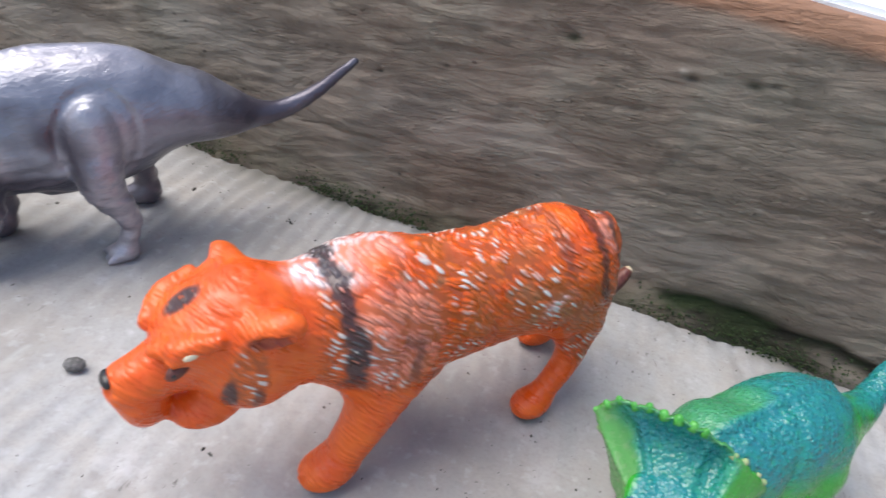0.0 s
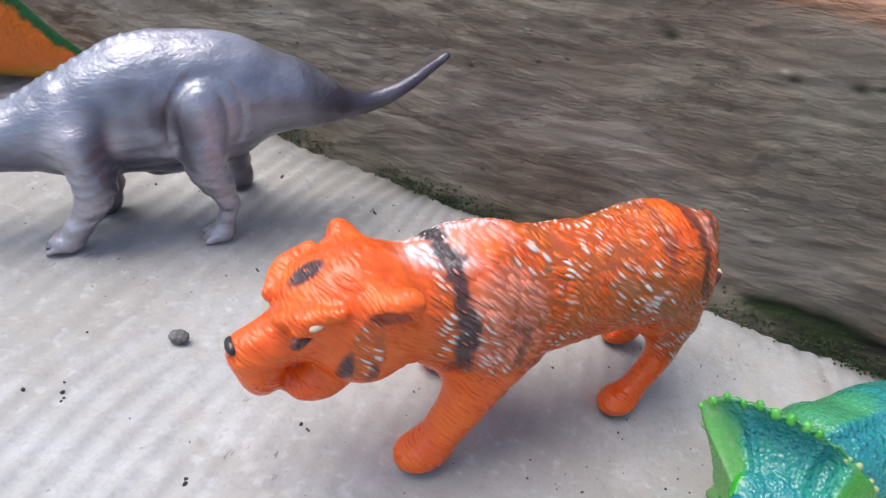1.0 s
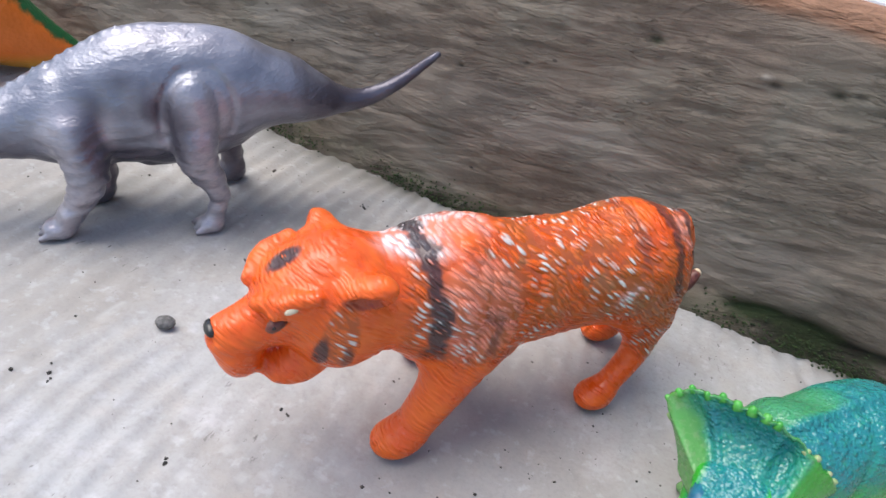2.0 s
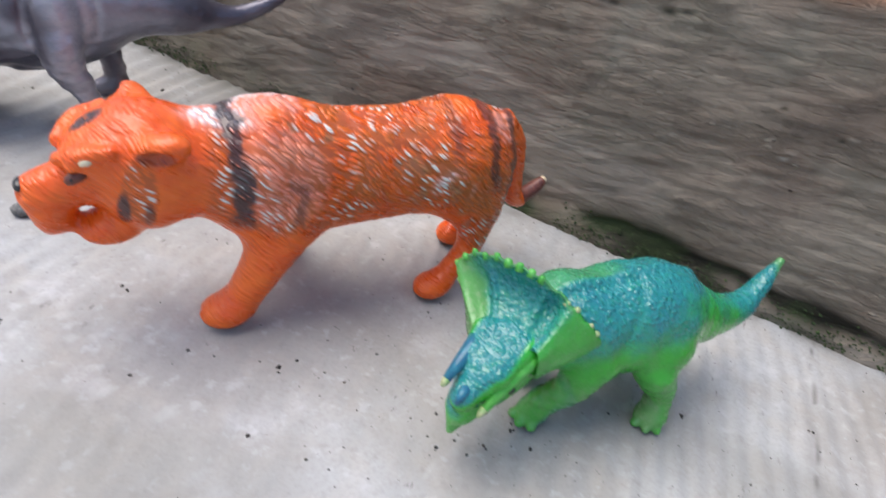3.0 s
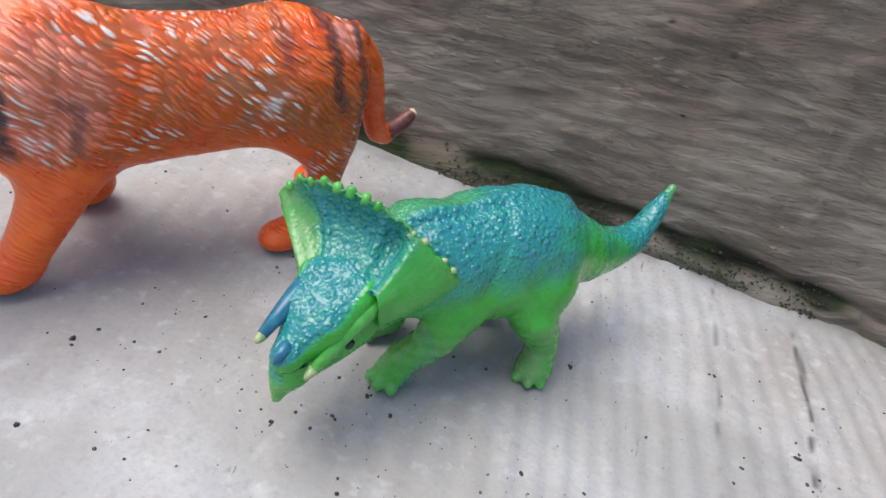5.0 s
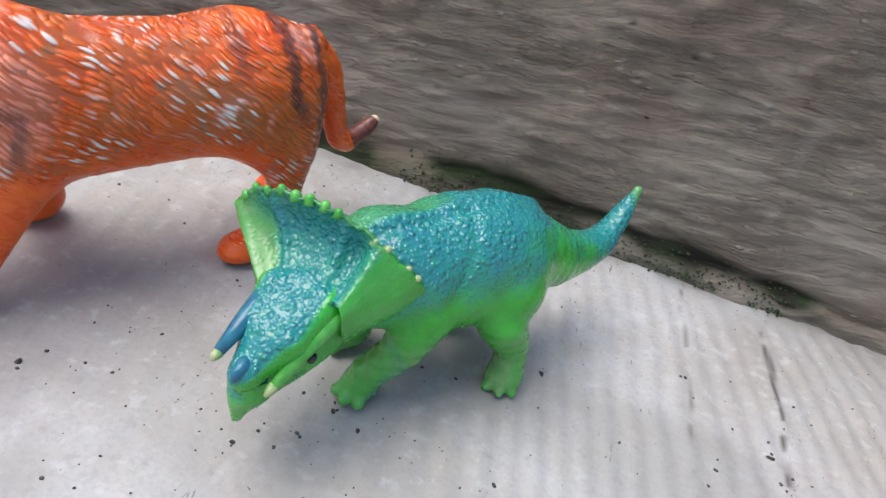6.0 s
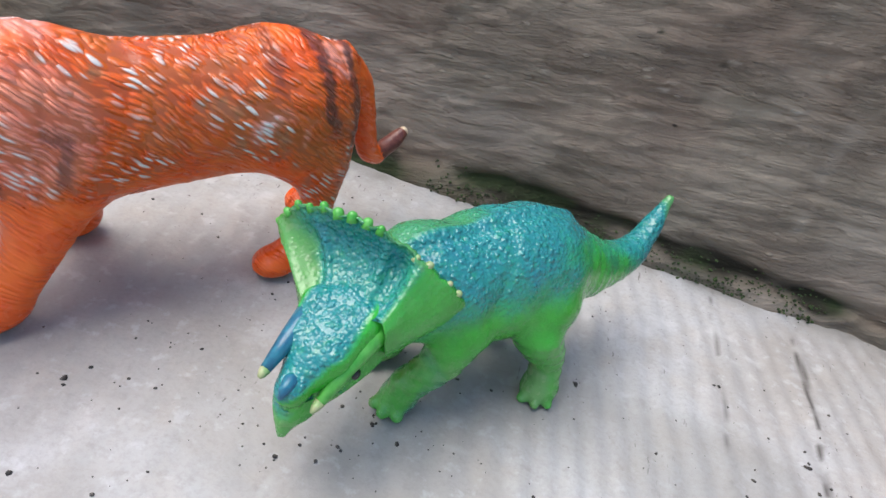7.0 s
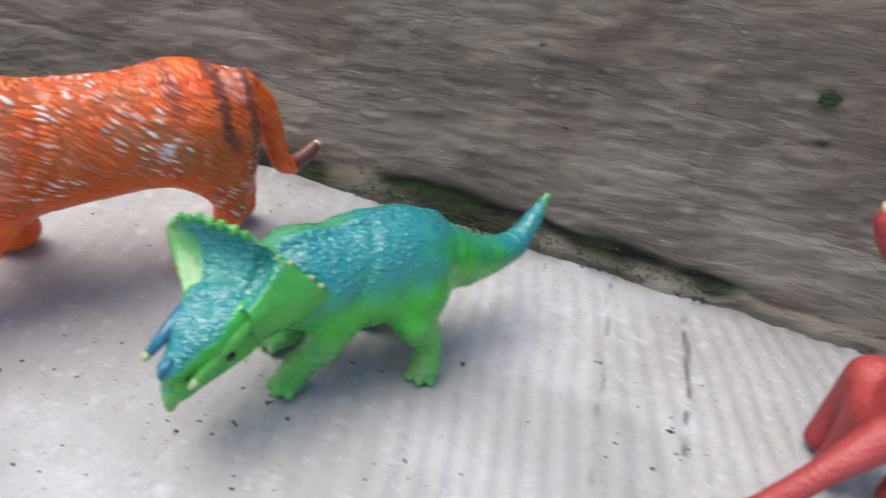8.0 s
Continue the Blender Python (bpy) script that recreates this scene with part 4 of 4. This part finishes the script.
# ---- grey long-tailed dinosaur figurine ----
def silver_masks(P, N):
    x, y, z = P
    n = vnoise(x, y, z, 130, 51)
    pale = 0.8 * step(y, 0.008, 0.014) * step(0.047 - z, 0, 0.006) * step(0.012 - np.abs(x + 0.004), 0, 0.004)
    pale = np.maximum(pale, 0.8 * step(0.024 - z, 0, 0.010))
    pale = np.maximum(pale, 0.6 * spot(P, (0.026, 0.012, 0.030), (0.012, 0.010, 0.012)))
    # lighter along the back: light from above put into the colour
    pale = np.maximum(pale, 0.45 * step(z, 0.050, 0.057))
    # lower flank: shade put into the colour; the tail itself is darker
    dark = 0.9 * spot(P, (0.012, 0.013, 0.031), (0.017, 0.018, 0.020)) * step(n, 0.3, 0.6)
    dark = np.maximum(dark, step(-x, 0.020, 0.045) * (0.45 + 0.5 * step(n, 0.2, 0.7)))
    # belly, far legs and downward faces: shade put into the colour
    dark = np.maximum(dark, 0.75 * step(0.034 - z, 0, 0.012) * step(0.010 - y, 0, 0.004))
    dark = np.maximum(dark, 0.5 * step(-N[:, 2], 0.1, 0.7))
    return np.clip(pale, 0, 1), np.clip(dark, 0, 1), 0 * x


def long_tailed_dinosaur(where):
    t = thing("long_tailed_dinosaur_figurine", "pearly grey plastic dinosaur toy with upcurved tail beside wall", "toy dinosaur", where)
    c = Clay((-0.084, -0.026, -0.002), (0.082, 0.024, 0.062), 0.00085)
    c.ball("body", (0.003, -0.002, 0.0360), (0.0270, 0.0150, 0.0200))
    c.ball("body", (0.024, -0.002, 0.0305), (0.0150, 0.0122, 0.0142), k=0.006)
    c.ball("body", (-0.010, -0.002, 0.0400), (0.0160, 0.0130, 0.0155), k=0.006)
    c.limb("neck", (0.031, -0.002, 0.0300, 0.0105), (0.047, -0.001, 0.0265, 0.0080), (0.058, 0.000, 0.0280, 0.0062), k=0.005)
    c.ball("head", (0.0660, 0.000, 0.0285), (0.0105, 0.0062, 0.0062), k=0.003)
    c.limb("tail", (-0.015, -0.002, 0.0400, 0.0122), (-0.027, -0.0022, 0.0395, 0.0110), (-0.038, -0.0025, 0.0370, 0.0078), (-0.047, -0.003, 0.0358, 0.0047), (-0.056, -0.003, 0.0364, 0.0031), (-0.067, -0.003, 0.0418, 0.0023), (-0.0792, -0.0028, 0.0520, 0.0012), k=0.005)
    c.ball("leg", (-0.0024, 0.0116, 0.0368), (0.0068, 0.0050, 0.0106), (0, 4, 0), k=0.0008)
    c.limb("leg", (-0.0028, 0.0126, 0.0295, 0.0058), (-0.0036, 0.0132, 0.0240, 0.0054), (-0.0080, 0.0130, 0.0165, 0.0036), (-0.0096, 0.0126, 0.0105, 0.0030), (-0.0088, 0.0124, 0.0050, 0.0030), k=0.002)
    c.ball("leg", (-0.0074, 0.0124, 0.0024), (0.0042, 0.0036, 0.0026), k=0.0015)
    for k in (-1, 0, 1):
        c.limb("leg", (-0.0058, 0.0126 + 0.0020 * k, 0.0018, 0.0014), (-0.0034, 0.0126 + 0.0026 * k, 0.0012, 0.0010), k=0.0006)
    c.limb("leg.001", (-0.0110, -0.0110, 0.0340, 0.0075), (-0.0160, -0.0150, 0.0190, 0.0042), (-0.0200, -0.0170, 0.0060, 0.0036), k=0.002)
    c.ball("leg.001", (-0.0180, -0.0172, 0.0026), (0.0060, 0.0046, 0.0029), k=0.0025)
    c.limb("leg.002", (0.0262, 0.0065, 0.0290, 0.0076), (0.0236, 0.0110, 0.0195, 0.0052), (0.0262, 0.0116, 0.0115, 0.0038), (0.0292, 0.0112, 0.0058, 0.0033), k=0.0025)
    c.ball("leg.002", (0.0318, 0.0110, 0.0026), (0.0046, 0.0042, 0.0027), k=0.0015)
    for k in (-1, 0, 1):
        c.limb("leg.002", (0.0336, 0.0110 + 0.0022 * k, 0.0019, 0.0015), (0.0366, 0.0112 + 0.0028 * k, 0.0012, 0.0010), k=0.0006)
    c.limb("leg.003", (0.0240, -0.0090, 0.0280, 0.0068), (0.0200, -0.0090, 0.0160, 0.0046), (0.0200, -0.0085, 0.0060, 0.0040), k=0.003)
    c.ball("leg.003", (0.0225, -0.0080, 0.0026), (0.0058, 0.0046, 0.0029), k=0.0025)
    # seam round the plugged-in thigh, ribs and the toothed ridge of the back
    def relief(x, y, z):
        thigh = np.sqrt(((x + 0.0035) / 0.0092) ** 2 + ((z - 0.0365) / 0.0128) ** 2)
        seam = (1 - step(np.abs(thigh - 1.03), 0.04, 0.13)) * step(y, 0.006, 0.010) * step(z, 0.026, 0.034)
        ridge = np.exp(-((y + 0.002) / 0.0012) ** 2) * step(z, 0.034, 0.040) * (0.5 + 0.5 * np.sin(x * 2 * np.pi / 0.0028) * step(x, 0.002, 0.015)) * step(x, -0.03, -0.01)
        rib = np.sin((x - 0.3 * z) * 2 * np.pi / 0.0070) * step(0.03 - np.abs(x - 0.012), 0, 0.01) * step(z, 0.02, 0.028) * step(0.05 - z, 0, 0.008)
        hide = vnoise(x * 0.6, y, z, 420, 52) - 0.5
        wrinkle = 0.00022 * np.sin((z + 0.25 * x + 0.004 * (vnoise(x, y, z, 150, 54) - 0.5)) * 2 * np.pi / 0.0034) * step(y, 0.006, 0.010) * step(0.036 - z, 0, 0.006) * step(z, 0.006, 0.010) * step(0.034 - np.abs(x), 0, 0.004)
        return 0.0009 * seam - 0.0010 * ridge + 0.00014 * rib + 0.0004 * hide + 0.0012 * (vnoise(x, y, z * 1.6, 230, 53) - 0.5) * step(0.034 - z, 0, 0.012) + wrinkle
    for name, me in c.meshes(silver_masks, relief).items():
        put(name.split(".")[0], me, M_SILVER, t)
    return t


long_tailed_dinosaur(pose(-0.133, -0.068, 0, 0, 0, 230))


# ---- the toys at either end of the row ----
def orange_masks(P, N):
    x, y, z = P
    top = z - (0.0095 + 0.62 * np.clip(x + 0.016, 0, 0.04))
    mask = step(N[:, 2] + 0.15 * (vnoise(x, y, z, 200, 61) - 0.5), 0.38, 0.5) * step(top, -0.008, -0.003)
    pale = 0.8 * step(0.008 - z, 0, 0.006)
    return mask, pale, 0 * x


def orange_dinosaur(where):
    t = thing("orange_dinosaur_figurine", "orange plastic dinosaur toy with dark green back, lying low", "toy dinosaur", where)
    c = Clay((-0.026, -0.022, -0.002), (0.084, 0.022, 0.060), 0.0012)
    c.limb("tail", (-0.0160, 0, 0.0040, 0.0035), (-0.0020, 0, 0.0090, 0.0088), (0.014, 0, 0.0175, 0.0150), k=0.004, flat=0.8)
    c.ball("body", (0.036, 0, 0.0270), (0.0300, 0.0170, 0.0190), k=0.008)
    for side, x in ((1, 0.024), (-1, 0.024), (1, 0.052), (-1, 0.052)):
        name = {(1, 0.024): "leg", (-1, 0.024): "leg.001", (1, 0.052): "leg.002"}.get((side, x), "leg.003")
        c.limb(name, (x, side * 0.010, 0.024, 0.009), (x - 0.002, side * 0.013, 0.010, 0.006), (x + 0.002, side * 0.013, 0.0045, 0.0045), k=0.004)
    for name, me in c.meshes(orange_masks).items():
        put(name.split(".")[0], me, M_ORANGE, t)
    return t


orange_dinosaur(pose(-0.2390, -0.0330, 0, 0, 0, 230) @ Matrix.Scale(1.25, 4))


def red_masks(P, N):
    x, y, z = P
    # light on upward faces and shade beneath, both put into the colour
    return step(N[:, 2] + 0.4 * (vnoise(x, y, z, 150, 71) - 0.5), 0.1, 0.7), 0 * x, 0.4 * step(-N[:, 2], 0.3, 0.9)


def red_dinosaur(where):
    t = thing("red_dinosaur_figurine", "matt red plastic dinosaur toy with raised tail", "toy dinosaur", where)
    c = Clay((-0.030, -0.034, -0.002), (0.046, 0.020, 0.066), 0.001)
    c.ball("body", (0.0050, 0.0010, 0.0300), (0.0122, 0.0090, 0.0118))
    c.limb("leg", (0.0160, -0.001, 0.0250, 0.0046), (0.0265, -0.0046, 0.0165, 0.0031), (0.0360, -0.0088, 0.0045, 0.0030), k=0.002)
    c.ball("leg", (0.0370, -0.0092, 0.0024), (0.0050, 0.0040, 0.0027), k=0.002)
    c.limb("leg.001", (0.008, -0.006, 0.0240, 0.0055), (0.0070, -0.0060, 0.0130, 0.0040), (0.0070, -0.0060, 0.0042, 0.0036), k=0.003)
    c.limb("leg.002", (0.002, 0.005, 0.0260, 0.0065), (0.0000, 0.0070, 0.0130, 0.0042), (0.0000, 0.0070, 0.0042, 0.0036), k=0.003)
    c.limb("leg.003", (0.000, -0.010, 0.0260, 0.0065), (-0.0020, -0.0120, 0.0130, 0.0042), (-0.0010, -0.0120, 0.0042, 0.0036), k=0.003)
    c.limb("tail", (0.0000, -0.001, 0.0350, 0.0070), (-0.0090, -0.0040, 0.0420, 0.0050), (-0.0125, -0.0110, 0.0475, 0.0042), (-0.0090, -0.0225, 0.0530, 0.0040), (-0.0073, -0.0268, 0.0580, 0.0038), k=0.0025)
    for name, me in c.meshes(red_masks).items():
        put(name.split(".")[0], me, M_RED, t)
    part("tail_end", blob((-0.0076, -0.0274, 0.0610), (0.0033, 0.0033, 0.0018), rough=0.05), M_CREAM, t, "bare cream tip of the tail")
    return t


red_dinosaur(pose(0.1752, -0.0636, 0, 0, 0, 232))


# ---- loose grit, the pebble and the moss ----
def pebble(where, r):
    ob = part("pebble", blob((0, 0, 0), r, rough=0.07, sub=3, seed=5), M_STONE, None)
    ob.matrix_world = where
    return tagged(ob, "small rounded dark grey pebble on the concrete", "pebble")


pebble(pose(-0.0990, -0.1095, 0.0012, 0, 0, 30), (0.0024, 0.0019, 0.0016))


def scatter(name, label, category, material, spots, seed):
    """Many tiny lumps in one mesh; each spot is x, y, z, size, flatness."""
    rng = random.Random(seed)
    base = blob((0, 0, 0), (1, 1, 1), sub=1)
    V = [v.co.copy() for v in base.verts]
    F = [[v.index for v in f.verts] for f in base.faces]
    base.free()
    verts, faces = [], []
    for x, y, z, s, flat in spots:
        m = pose(x, y, z, rng.uniform(-25, 25), rng.uniform(-25, 25), rng.uniform(0, 360)) @ Matrix.Diagonal((s * rng.uniform(0.7, 1.4), s, s * flat, 1))
        o = len(verts)
        verts += [m @ (v * rng.uniform(0.75, 1.2)) for v in V]
        faces += [[o + i for i in f] for f in F]
    me = bpy.data.meshes.new(name)
    me.from_pydata(verts, [], faces)
    me.shade_smooth()
    ob = new(name, me)
    me.materials.append(material)
    return tagged(ob, label, category, kind="stuff")


rng = random.Random(11)
ground_z = lambda x, y: float(ground_height(np.array([x]), np.array([y]))[0])
grit = []
for i in range(900):
    x, y = rng.uniform(-0.28, 0.22), -abs(rng.gauss(0, 0.075)) - 0.001
    if y < -0.19:
        continue
    s = 0.00011 + 0.00026 * rng.random() ** 4
    grit.append((x, y, ground_z(x, y) + 0.3 * s, s, 0.6))
for i in range(160):
    x, y = 0.03 + rng.gauss(0, 0.035), -0.10 + rng.gauss(0, 0.022)
    s = 0.00016 + 0.00034 * rng.random() ** 3
    grit.append((x, y, ground_z(x, y) + 0.3 * s, s, 0.6))
# larger crumbs lying singly
for x, y in [(0.034, -0.106), (0.025, -0.113), (-0.01, -0.133), (0.071, -0.101), (0.116, -0.076), (0.076, -0.067), (0.095, -0.078), (-0.001, -0.109), (-0.015, -0.115), (0.114, -0.081), (-0.153, -0.059), (-0.127, -0.027), (-0.092, -0.025), (-0.059, -0.115), (-0.101, -0.076), (-0.106, -0.136), (-0.114, -0.139), (-0.072, -0.138), (0.13, -0.061), (0.13, -0.066), (0.132, -0.074), (0.139, -0.045), (0.111, -0.049), (0.125, -0.08)]:
    for k in range(rng.choice((1, 1, 2, 3))):
        s, dx, dy = rng.uniform(0.00035, 0.00065), rng.gauss(0, 0.0007) * k, rng.gauss(0, 0.0007) * k
        grit.append((x + dx, y + dy, ground_z(x + dx, y + dy) + 0.2 * s, s, 0.55))
scatter("floor_grit", "tiny dark specks of grit strewn over the concrete", "grit", M_GRIT, grit, 12)

moss = []
for i in range(6000):
    x = rng.uniform(-0.34, 0.22)
    d = vnoise(np.array([x]), np.array([0.0]), np.array([0.0]), 45, 81)[0] + 0.25 * (x < -0.05) + 0.3 * (abs(x - 0.05) < 0.03) + 0.25 * (abs(x - 0.115) < 0.02)
    if rng.random() > step(np.array([d]), 0.45, 0.9)[0]:
        continue
    h = abs(rng.gauss(0, 0.0030))
    s = rng.uniform(0.00022, 0.00055)
    moss.append((x, -0.0030 + 0.3 * h + rng.gauss(0, 0.0012), h, s, 0.7))
for i in range(160):
    a, r = rng.uniform(0, 6.28), 0.003 * rng.random()
    moss.append((0.1476 + r * math.cos(a), -0.0006, 0.0702 + 0.8 * r * math.sin(a), 0.0005, 0.8))
scatter("moss", "dark green moss tufts along the foot of the wall", "moss", M_MOSS, moss, 13)
